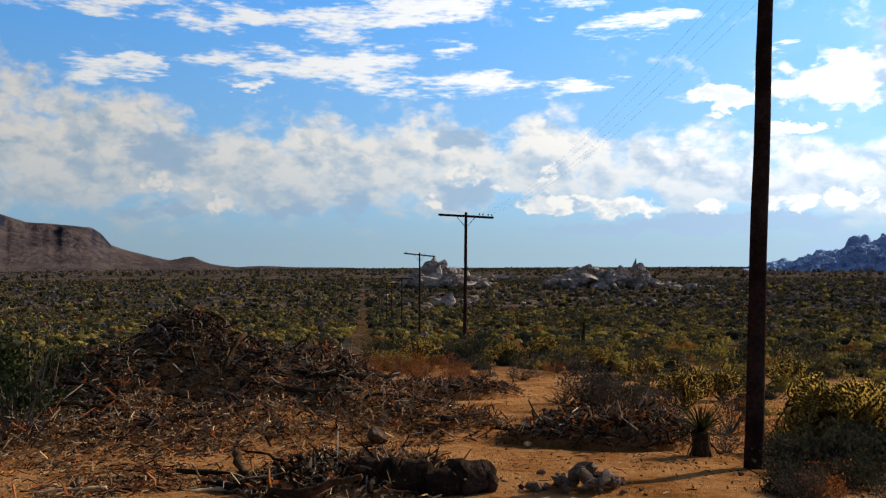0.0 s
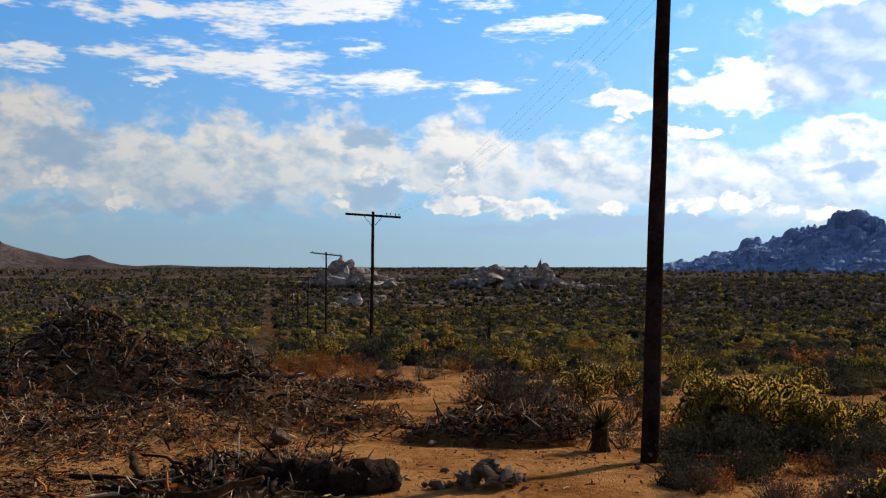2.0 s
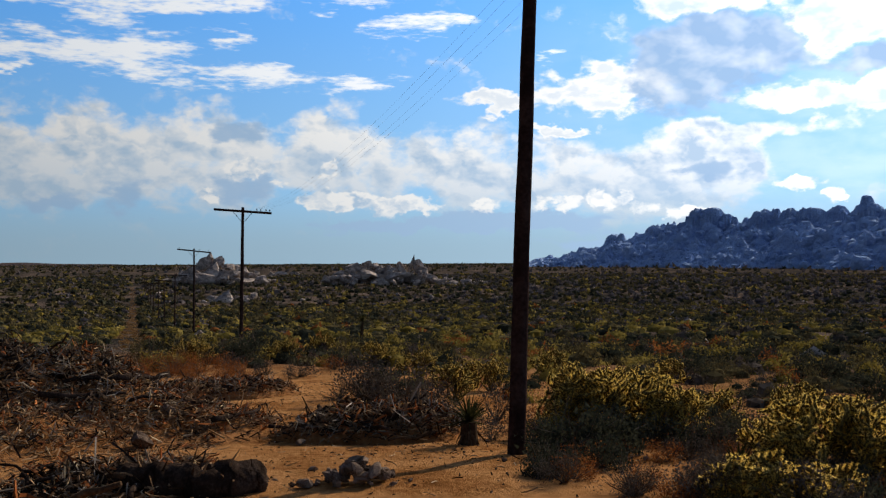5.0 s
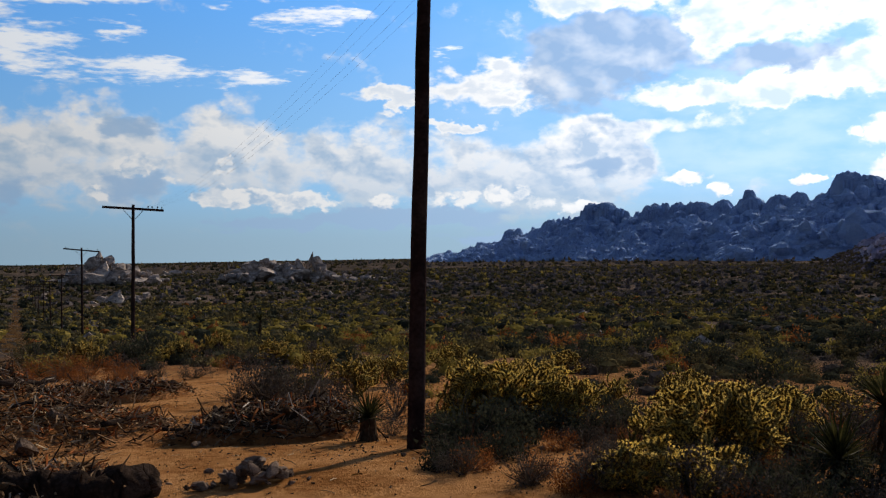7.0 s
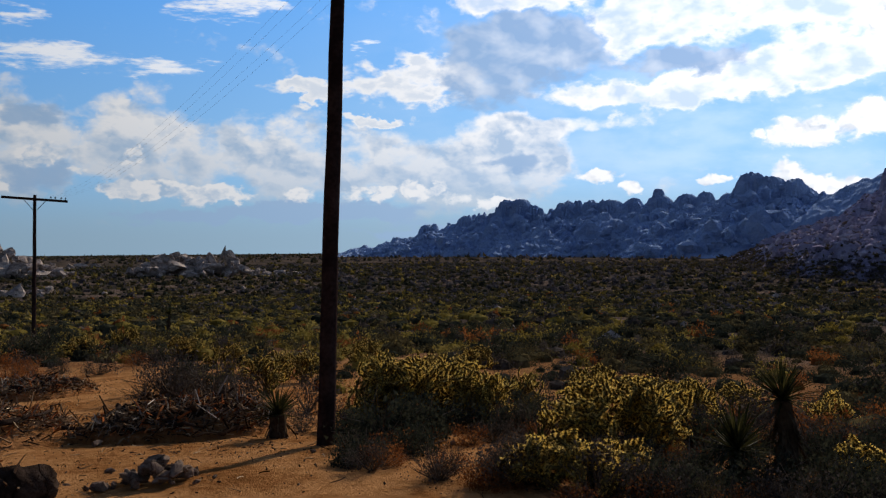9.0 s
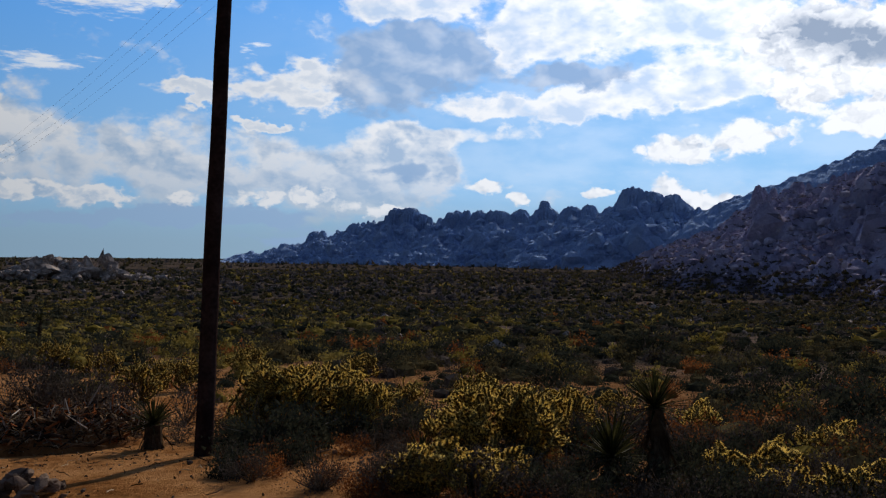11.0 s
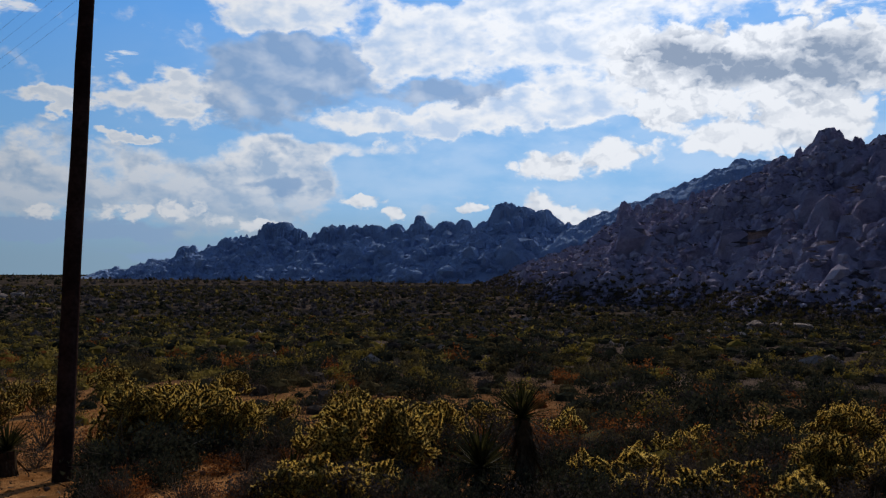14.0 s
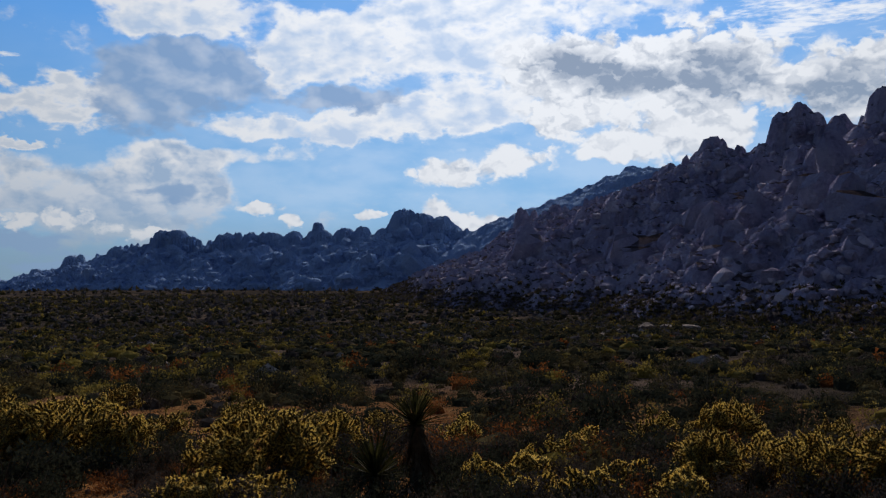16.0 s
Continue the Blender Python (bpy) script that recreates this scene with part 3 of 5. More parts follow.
def table_hill():
    """A flat-topped hill: a skyline of azimuth and height in degrees, a cliff under the rim and concave scree below it."""
    sky_a = (-44, -36, -32, -29, -26.3, -25.5, -24.9, -24.0, -22.6, -21.4, -20.9, -20.6, -20.3, -19.7, -18.6, -17.0, -16.5, -16.1, -15.6, -15.2, -14.5, -13.9, -12.7)
    sky_e = (3.5, 3.4, 3.4, 3.5, 3.17, 2.9, 2.71, 2.67, 2.56, 2.45, 2.13, 1.79, 1.37, 1.13, .83, .50, .58, .69, .73, .55, .22, .11, .04)
    a, r = np.meshgrid(np.linspace(-44, -12.7, 330), np.linspace(1450, 2600, 170), indexing="ij")
    x, y = r * np.sin(np.radians(a)), r * np.cos(np.radians(a))
    base = land(x, y)
    rim_r = 2080 + 110 * fbm(a / 3.1, a * 0 + 2.0, 4, 37) * np.clip((-18 - a) / 4, 0, 1)
    tall = np.maximum(np.tan(np.radians(np.interp(a, sky_a, sky_e))) * rim_r + EYE - np.interp(2080, LAND_R, LAND_Z) - EYE, 0)
    k = np.exp(-.5 * (np.arange(-40, 41) * .095 / 1.6) ** 2)
    broad = np.convolve(np.pad(tall[:, 0], 40, mode="edge"), k / k.sum(), "valid")[:, None]
    out = np.clip((rim_r - r) / 130, 0, 1)
    cliff = np.clip((tall - 55) / 30, 0, 1) * (.25 + .75 * np.clip(.5 + 3.5 * fbm(a / 1.9, a * 0 + 9.0, 3, 44), 0, 1))
    d = rim_r - r + 110 * fbm(x / 130, y / 130, 4, 38) * np.clip((rim_r - r) / 60, 0, 1)
    step = np.clip(d / 34, 0, 1)
    wide = 170 + 3.2 * tall
    scree = np.clip(1 - np.clip(d - 34, 0, None) / wide, 0, 1) ** 1.7
    front = (tall * (1 - out) + broad * out) * (1 - .34 * cliff * step) * np.where(d > 34, scree, 1)
    behind = tall * np.clip(1 - np.clip(-d - 160, 0, None) / 260, 0, 1)
    h = np.where(d > 0, front, behind) + 4.0 * fbm(x / 60, y / 60, 4, 39) * np.clip(d / 20, 0, 1)
    b = Buf()
    b.add(np.stack([x, y, base + np.where(h > .5, h, -2.0)], -1).reshape(-1, 3), grid_faces(330, 170))
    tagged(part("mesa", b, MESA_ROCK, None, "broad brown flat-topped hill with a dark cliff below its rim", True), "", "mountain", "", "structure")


table_hill()
rim = [(*rise_at(a, e, r), w) for a, e, r, w in ((-10.0, .14, 4200, 260), (-6.8, .05, 4300, 200))]
mountain("distant_hills", "low pale blue hills on the horizon", rim, [], (-1050, 3800, -250, 4600), 20, MESA_ROCK, 3, 120, 41, 1.2)


# ---- boulders on the slopes ----
def slope_boulders(name, label, surf, count, size, mat, seed, detail=1, tall=(.5, 1.0), sink=0.0, clear=0.0, above=.2):
    """Boulders strewn over a slope; clear: degrees below the skyline that they keep."""
    g = np.random.default_rng(seed)
    x, y, z, h = surf
    ok = np.argwhere(h > above)
    ok = ok[g.integers(0, len(ok), count * 4)]
    s = g.uniform(*size, len(ok)) * g.choice([.6, .8, 1, 1, 1.7], len(ok))
    i, j = ok[:, 0], ok[:, 1]
    if clear:
        lane = np.round(np.degrees(np.arctan2(x, y)) * 4).astype(int)
        first = lane.min()
        up = np.degrees(np.arctan2(z - EYE, np.hypot(x, y)))
        top = np.full(lane.max() - first + 7, -90.0)
        np.maximum.at(top, (lane - first + 3).ravel(), up.ravel())
        low = np.min([np.roll(top, k) for k in (-2, -1, 0, 1, 2)], 0)
        head = np.degrees(np.arctan2(z[i, j] + s * (tall[1] - sink) - EYE, np.hypot(x[i, j], y[i, j])))
        keep = head < low[lane[i, j] - first + 3] - clear
        i, j, s = i[keep], j[keep], s[keep]
    i, j, s = i[:count], j[:count], s[:count]
    count = len(i)
    p = np.stack([x[i, j], y[i, j], z[i, j]], 1)
    p[:, :2] += g.uniform(-1.5, 1.5, (count, 2))
    bm = bmesh.new()
    bmesh.ops.create_icosphere(bm, subdivisions=detail, radius=1.0)
    bm.verts.ensure_lookup_table()
    v0 = np.array([v.co[:] for v in bm.verts])
    f0 = np.array([[v.index for v in f.verts] for f in bm.faces])
    bm.free()
    p[:, 2] -= s * sink
    v = np.repeat(v0[None], count, 0)
    for _ in range(5 * detail - 4):
        # split faces
        n = g.normal(size=(count, 3))
        n /= np.linalg.norm(n, axis=1)[:, None]
        over = np.einsum("cvk,ck->cv", v, n) - g.uniform(.55, .85, (count, 1))
        v = v - np.maximum(over, 0)[:, :, None] * n[:, None]
    v = v * (1 + g.normal(0, .16 / detail, (count, len(v0), 1)))
    v = v * (s[:, None] * np.stack([g.uniform(.8, 1.3, count), g.uniform(.8, 1.3, count), g.uniform(*tall, count)], 1))[:, None]
    v = v + p[:, None]
    b = Buf()
    b.add(v.reshape(-1, 3), (np.arange(count)[:, None, None] * len(v0) + f0[None]).reshape(-1, 3))
    tagged(part(name, b, mat, None, label), "", "boulders", "", "stuff")


# same painted violet haze on the massif's loose boulders
SLOPE_HAZE_ROCK = material("slope_haze_rock", [(.35, (.17, .155, .235)), (.62, (.35, .315, .43)), (.9, (.56, .51, .61))], .2, .92, .6, 1.2, per_island=.45)
slope_boulders("massif_domes", "great rounded granite faces standing out of a slope", massif, 520, (2.6, 6.5), MASSIF_HAZE_ROCK, 13, 2, (.8, 1.7), .25, .15, 16)
slope_boulders("massif_blocks", "large tumbled granite blocks on a slope", massif, 3600, (.9, 2.0), SLOPE_HAZE_ROCK, 14, 1, (.6, 1.2), .1, .03, 7)
slope_boulders("massif_boulders", "tumbled pale granite boulders on a slope, tinted violet for haze", massif, 10000, (.4, 1.05), SLOPE_HAZE_ROCK, 3, 1, (.5, 1.0), .35, .04, 3.5)
slope_boulders("range_domes", "great granite domes on the far range", far_range, 420, (5, 10), RANGE_HAZE_ROCK, 15, 2, (.8, 1.6), .3, .1)
slope_boulders("range_blocks", "large granite blocks on the far range", far_range, 2600, (2.0, 4.5), RANGE_HAZE_ROCK, 16, 1, (.7, 1.3), .1, .03)
slope_boulders("range_boulders", "granite boulders on the far range", far_range, 4000, (.7, 1.6), RANGE_HAZE_ROCK, 4, 1, (.5, 1.0), .35, .03)


def plain_rocks():
    """Low pale granite showing between the bushes of the plain."""
    g = np.random.default_rng(90)
    n = 1500
    a, r = np.radians(g.uniform(-30, 82, n)), np.sqrt(g.uniform(45 ** 2, 420 ** 2, n))
    keep = (np.degrees(a) > 22) | (g.uniform(0, 1, n) < .35)
    a, r = a[keep], r[keep]
    x, y = r * np.sin(a), r * np.cos(a)
    z = land(x, y)
    slope_boulders("plain_rocks", "low pale granite rocks between desert bushes", (x[:, None], y[:, None], z[:, None], np.ones((len(x), 1))), 1000, (.25, .65), PALE_GRANITE, 6)


plain_rocks()

# ---- boulders ----
def boulder_mesh(name, mat, seed, detail=3, cuts=14, smooth=False):
    """A weathered block: a ball cut by random planes, then roughened."""
    g = random.Random(seed)
    bm = bmesh.new()
    bmesh.ops.create_icosphere(bm, subdivisions=detail, radius=1.3)
    for _ in range(cuts):
        n = Vector((g.gauss(0, 1), g.gauss(0, 1), g.gauss(0, .8))).normalized()
        d = g.uniform(.38, .80)
        for v in bm.verts:
            over = v.co.dot(n) - d
            if over > 0:
                v.co -= n * over * .97
    off = Vector((seed * 7.3, seed * 3.1, seed * 1.7))
    for v in bm.verts:
        v.co *= 1 + noise.noise(v.co * 1.6 + off) * .06 + noise.noise(v.co * 5 + off) * .035
    me = bpy.data.meshes.new(name)
    bm.to_mesh(me)
    bm.free()
    me.materials.append(mat)
    for p in me.polygons:
        p.use_smooth = smooth
    return me


BOULDERS = [boulder_mesh("boulder", PALE_GRANITE, s, 3, 20) for s in range(8)]


def outcrop(label, at, rocks, small):
    """A heap of great boulders. rocks: azimuth, height of its top over the eye in degrees, distance, half width, half height, tilt."""
    ax, ay = polar(*at)
    az = land_z(ax, ay)
    t = thing("rock_outcrop", (ax, ay, az), label, "rock outcrop", "granite outcrops on the plain")
    g = random.Random(len(rocks))

    def block(x, y, z, w, tall, tilt, k):
        ob = part("boulder", BOULDERS[k % 8], None, t)
        ob.matrix_basis = pose(x - ax, y - ay, z - az, g.uniform(-14, 14), tilt, g.choice([0, 180]) + g.uniform(-18, 18)) @ Matrix.Diagonal((w, w * g.uniform(.7, 1), tall, 1))

    for i, (a, el, r, w, tall, tilt) in enumerate(rocks):
        x, y = polar(a, r)
        top = EYE + r * math.tan(radians(el))
        block(x, y, top - tall * .85, w * 1.25, tall * 1.2, tilt, i)
        for j in range(small):
            u, q = g.gauss(0, w * .9), g.uniform(.18, .5)
            f = g.uniform(-.9, .75)
            sx, sy = x + u, y - g.uniform(.2, 1.2) * w
            block(sx, sy, max(land_z(sx, sy) + .2, top - tall * .85 + f * tall * (1 - min(1, abs(u) / (w * 2))) - .5), w * q, w * q * g.uniform(.5, .9), tilt + g.uniform(-14, 14), i + j)
    return t


outcrop("tall heap of pale weathered granite boulders", (0, 450), (
    (-.6, .66, 452, 2.4, 2.6, 0), (-1.1, .36, 451, 3.5, 4, -15), (-.1, .34, 450, 3.5, 4, 15), (-1.7, -.1, 452, 4, 4, -25), (.5, .1, 448, 5, 3.4, 22), (1.2, -.2, 446, 5, 3, 22), (1.9, -.5, 444, 4.5, 2.4, 20),
    (2.5, -.75, 442, 4, 2, 18), (-.5, -.15, 444, 8, 6, 0), (-1.3, -.6, 440, 7, 3.6, -8), (.6, -.5, 440, 8, 3.6, 8), (-2.1, -.5, 448, 4, 2.6, 0), (1.5, -.8, 438, 7, 2.4, 5)), 8)
outcrop("long low outcrop of split grey granite boulders", (10, 430), (
    (8.6, -.1, 432, 7, 2.2, -22), (7.8, -.5, 430, 8, 2.2, -16), (7.0, -.85, 428, 7, 1.8, -10), (9.2, .24, 432, 3, 3.4, -12), (9.55, .12, 432, 3, 3, 15), (10.0, -.1, 430, 4, 3.5, 0), (10.7, -.12, 430, 4.5, 3.6, 5), (11.3, -.1, 430, 3.5, 3.6, 0),
    (12.0, .36, 430, 1.8, 4.2, -16), (12.3, .1, 429, 2.6, 4, 28), (12.7, -.3, 428, 3.5, 3, 30), (13.2, -.7, 427, 4.5, 2.2, 24), (9.4, -.4, 426, 9, 3.4, -8), (11.2, -.45, 426, 9, 3.4, 6), (12.4, -.75, 425, 6, 2.6, 15),
    (8.2, -.8, 425, 7, 2, -8), (10.2, -.75, 424, 8, 2.4, 0), (13.9, -1.05, 424, 3.5, 1.5, 10), (14.6, -1.15, 424, 3, 1.2, 0), (15.5, -1.0, 426, 4, 1.3, 0), (16.3, -1.1, 425, 3, 1, 0)), 6)
outcrop("rounded pale granite boulder low among scrub", (.2, 305), ((.3, -1.86, 306, 5.0, 3.0, 0), (-.6, -2.0, 309, 2.2, 2.0, 0), (1.1, -2.05, 307, 1.8, 1.6, 10), (1.6, -1.88, 312, 1.8, 1.8, 0), (-.9, -2.2, 302, 1.6, 1.2, 0), (2.1, -1.75, 318, 1.8, 1.4, 0)), 3)
outcrop("scattered low pale rocks on the far plain", (2, 620), ((3.2, -.55, 620, 4, 2.2, 0), (3.9, -.5, 640, 4, 2.5, 0), (4.6, -.55, 625, 4, 2.2, 0), (2.9, -.7, 600, 4, 1.8, 0), (-2.3, -.62, 610, 5, 2, 0), (-3.1, -.85, 520, 4, 2, 0), (-9, -.8, 560, 4, 1.6, 0), (-8.2, -.85, 550, 3.5, 1.4, 0)), 3)

outcrop("long flat slab of pale granite between bushes", (51.8, 76), ((51.8, -4.75, 76, 1.3, .38, 0), (53.0, -4.75, 77, 1.2, .32, 0), (50.7, -4.85, 75, .8, .25, 0)), 2)
outcrop("low pale granite slab at a mountain's foot", (60.5, 215), ((60.0, -2.75, 215, 2.6, .8, 0), (61.2, -2.8, 214, 2.4, .7, 0), (62.4, -2.85, 212, 2.2, .6, 0)), 2)
outcrop("low rounded pale granite slab on the plain", (67.5, 170), ((66.6, -3.45, 170, 2.0, .7, 0), (68.0, -3.45, 168, 2.3, .7, 0), (69.6, -3.5, 168, 1.8, .6, 0)), 2)
outcrop("flat grey granite slab among dark bushes", (35.5, 120), ((35.0, -3.95, 120, 1.8, .5, 0), (36.0, -3.95, 119, 1.6, .45, 0)), 2)


# ---- telephone line ----
def tube(buf, pts, radii, sides=8, cap=True):
    pts = np.asarray(pts, float)
    n = len(pts)
    radii = np.broadcast_to(np.asarray(radii, float), (n,))
    t = np.gradient(pts, axis=0)
    t /= np.linalg.norm(t, axis=1)[:, None] + 1e-9
    up = np.array([0, 0, 1.0]) if abs(t[0, 2]) < .9 else np.array([1.0, 0, 0])
    a = np.cross(t, up)
    a /= np.linalg.norm(a, axis=1)[:, None] + 1e-9
    b = np.cross(t, a)
    th = np.linspace(0, 2 * np.pi, sides, endpoint=False)
    ring = (a[:, None] * np.cos(th)[None, :, None] + b[:, None] * np.sin(th)[None, :, None]) * radii[:, None, None] + pts[:, None]
    f = []
    for i in range(n - 1):
        for j in range(sides):
            k = (j + 1) % sides
            f.append((i * sides + j, i * sides + k, (i + 1) * sides + k, (i + 1) * sides + j))
    if cap:
        f.append(tuple(range(sides - 1, -1, -1)))
        f.append(tuple(range((n - 1) * sides, n * sides)))
    buf.v.append(ring.reshape(-1, 3))
    buf.f.append([tuple(q + buf.n for q in face) for face in f])
    buf.n += n * sides


def slab(buf, lo, hi):
    (x0, y0, z0), (x1, y1, z1) = lo, hi
    buf.add([(x0, y0, z0), (x1, y0, z0), (x1, y1, z0), (x0, y1, z0), (x0, y0, z1), (x1, y0, z1), (x1, y1, z1), (x0, y1, z1)],
            [(0, 3, 2, 1), (4, 5, 6, 7), (0, 1, 5, 4), (1, 2, 6, 5), (2, 3, 7, 6), (3, 0, 4, 7)])


ARM_HALF, ARM_DROP = 1.5, .22
PINS = (.72, .92, 1.20, 1.40)


def telephone_pole(x, y, top, lean, tall, turn, label, pins):
    z = land_z(x, y)
    t = thing("telephone_pole", (x, y, z), label, "telephone pole", "telephone line", turn=turn)
    h = top - z
    r0 = .108
    b = Buf()
    k = 14
    zs = np.linspace(-.4, h, k)
    wob = np.cumsum(rng.normal(0, .008, k))
    tube(b, np.stack([np.tan(radians(lean)) * zs + wob, rng.normal(0, .005, k), zs], 1), np.linspace(r0, r0 * .70, k) * (1 + rng.normal(0, .015, k)), 16)
    part("pole", b, POLE_WOOD, t, "", True)
    lx = math.tan(radians(lean)) * h
    b = Buf()
    slab(b, (lx - ARM_HALF, -.21, h - ARM_DROP - .06), (lx + ARM_HALF, -.105, h - ARM_DROP + .06))
    arm = part("crossarm", b, POLE_WOOD, t)
    arm.matrix_basis = pose(lx, 0, h - ARM_DROP, 0, tall, 0) @ pose(-lx, 0, -h + ARM_DROP)
    for s in (-1, 1):
        b = Buf()
        tube(b, [(lx + s * .5, -.225, h - ARM_DROP - .05), (lx + s * .09, -.15, h - .75)], .016, 5)
        part("brace", b, WIRE_METAL, t)
    for p in pins:
        b = Buf()
        prof = [(.012, -.02), (.012, .05), (.036, .05), (.040, .07), (.028, .09), (.038, .10), (.028, .13), (.0, .14)]
        tube(b, [(lx + p, -.16, h - ARM_DROP + .06 + q) for _, q in prof], [max(r, .001) for r, _ in prof], 8)
        ins = part("insulator", b, GLASS_KNOB, arm)
    return t


P1 = polar(18.95, 10.75)
POLES = [(*P1, EYE + 4.6, 2.35), (1.17, 48.7, EYE + 2.99, .6), (-2.24, 85.6, EYE + 1.42, 0.0), (-5.64, 122.5, EYE - 1.24, .4), (-9.03, 159.4, EYE - 2.6, -.6),
         (-12.4, 196.3, EYE - 3.8, .5), (-15.9, 233.2, EYE - 5.0, 0), (-19.2, 270, EYE - 5.6, -.4), (-22.6, 307, EYE - 5.9, 0), (-26, 344, EYE - 5.0, .5), (-29.5, 381, EYE - 4.2, 0), (-33, 418, EYE - 3.2, 0)]
for i, (x, y, top, lean) in enumerate(POLES):
    telephone_pole(x, y, top, lean, (2.5, 3.2, 6.0, 2, 4, 0, 3, 0, 2, 0, 0, 0)[i], 4.7, "tall tarred wooden telephone pole beside a sandy path" if i == 0 else "weathered dark wooden telephone pole with a crossarm",
                   PINS if i < 2 else (-1.3, .5, 1.3))


def wire(a, b, sag, name="telephone_wire"):
    n = 28
    s = np.linspace(0, 1, n)[:, None]
    p = np.array(a) * (1 - s) + np.array(b) * s
    p[:, 2] -= (4 * sag * s * (1 - s))[:, 0]
    buf = Buf()
    tube(buf, p, .0014, 5)
    tagged(part(name, buf, WIRE_METAL, None, "thin bare telephone wire strung between poles"), "", "wire", "telephone wires")


def arm_point(i, p):
    x, y, top, lean = POLES[i]
    a = radians(4.7)
    lx = math.tan(radians(lean)) * (top - land_z(x, y)) + p
    return x + lx * math.cos(a), y + lx * math.sin(a) - .16, top - ARM_DROP + .15


for p in PINS:
    wire(arm_point(0, p), arm_point(1, p), .75)

# ---- scrub ----
def rand_dirs(n, up=0.0):
    v = rng.normal(size=(n, 3))
    v[:, 2] = np.abs(v[:, 2]) + up
    return v / np.linalg.norm(v, axis=1)[:, None]


def leaf_cloud(n, size, squash=.7, core=False, stretch=1.6):
    """n little leaves, each one triangle pair or triangle, filling an uneven dome of radius 1."""
    lumps = rand_dirs(9, -.1) * rng.uniform(.40, .78, (9, 1))
    who = rng.integers(0, 9, n)
    p = lumps[who] + rng.normal(0, .145, (n, 3))
    p *= np.minimum(1, 1.05 / (np.linalg.norm(p, axis=1)[:, None] + 1e-6))
    p[:, 2] = np.abs(p[:, 2]) * squash * 1.25 + .04
    d = rand_dirs(n, .3) * size * stretch
    w = np.cross(d, rng.normal(size=(n, 3)))
    w *= (size * .55 / (np.linalg.norm(w, axis=1)[:, None] + 1e-9))
    s = rng.uniform(.6, 1.4, (n, 1))
    tri = np.stack([p - w * s, p + w * s, p + d * s], 1).reshape(-1, 3)
    if core:
        # twiggy heart that closes the bush
        k = 7 if n > 50 else 4 if n > 10 else 3
        heart = .50 if n > 100 else .80
        a = np.arange(k) * 2 * np.pi / k
        rings = []
        for e, f in ((0.0, heart), (.75, heart * 1.07)):
            q = f * rng.uniform(.8, 1.15, k)
            rings.append(np.stack([np.cos(a) * q * math.cos(e), np.sin(a) * q * math.cos(e), np.full(k, math.sin(e) * f * squash * 1.2) * rng.uniform(.85, 1.15, k)], 1))
        top = np.array([[0, 0, heart * 1.04 * squash * 1.2]])
        lo, hi = rings
        nlo, nhi = np.roll(lo, -1, 0), np.roll(hi, -1, 0)
        tri = np.concatenate([tri, np.stack([lo, nlo, nhi], 1).reshape(-1, 3), np.stack([lo, nhi, hi], 1).reshape(-1, 3), np.stack([hi, nhi, np.repeat(top, k, 0)], 1).reshape(-1, 3)])
    return tri


def scatter(name, label, mat, protos, places, sizes, kind="stuff"):
    """Many bushes in one mesh: each place takes one of the prototypes, turned and scaled."""
    n = len(places)
    if not n:
        return
    pick = rng.integers(0, len(protos), n)
    turn = rng.uniform(0, 2 * np.pi, n)
    vs = []
    for k, proto in enumerate(protos):
        m = pick == k
        if not m.any():
            continue
        c, s, z = np.cos(turn[m]), np.sin(turn[m]), np.zeros(m.sum())
        R = np.stack([np.stack([c, -s, z], -1), np.stack([s, c, z], -1), np.stack([z, z, z + 1], -1)], 1) * (sizes[m] * rng.uniform(.85, 1.15, m.sum()))[:, None, None]
        vs.append((np.einsum("nij,mj->nmi", R, proto) + places[m][:, None]).reshape(-1, 3))
    v = np.concatenate(vs).astype(np.float32)
    me = bpy.data.meshes.new(name)
    nt = len(v) // 3
    me.vertices.add(len(v))
    me.vertices.foreach_set("co", v.ravel())
    me.loops.add(nt * 3)
    me.loops.foreach_set("vertex_index", np.arange(nt * 3, dtype=np.int32))
    me.polygons.add(nt)
    me.polygons.foreach_set("loop_start", np.arange(0, nt * 3, 3, dtype=np.int32))
    me.update(calc_edges=True)
    me.materials.append(mat)
    ob = new(name, me)
    tagged(ob, label, "scrub", "", kind)


def places_in(r0, r1, n, clear=True):
    r = np.sqrt(rng.uniform(r0 * r0, r1 * r1, n))
    a = np.radians(rng.uniform(-34, 84, n))
    x, y = r * np.sin(a), r * np.cos(a)
    if clear:
        m = ~bare(x, y)
        x, y = x[m], y[m]
    return np.stack([x, y, land(x, y) - .03], 1)


def bare(x, y):
    """The open sandy yard, the path and the track under the line."""
    r, az = np.hypot(x, y), np.degrees(np.arctan2(x, y))
    yard = (r < 25 + 6 * np.exp(-((az - 2) / 7) ** 2)) & (az < 10)
    near = (r < np.where(az < 34, 13.4, 10.2)) | ((r < 16) & (az < 20))
    track = (np.abs(x + .0868 * y + .6) < 1.3) & (y > 24)
    clear2 = ((np.abs(az - 1.5) < 7) & (r < 34)) | ((np.abs(az - 11) < 6.5) & (r < 23))
    gaps = (fbm(x / 8, y / 6, 3, 66) > .17) & (r > 26) & (r < 95) & (az > 23)
    return yard | near | track | clear2 | gaps


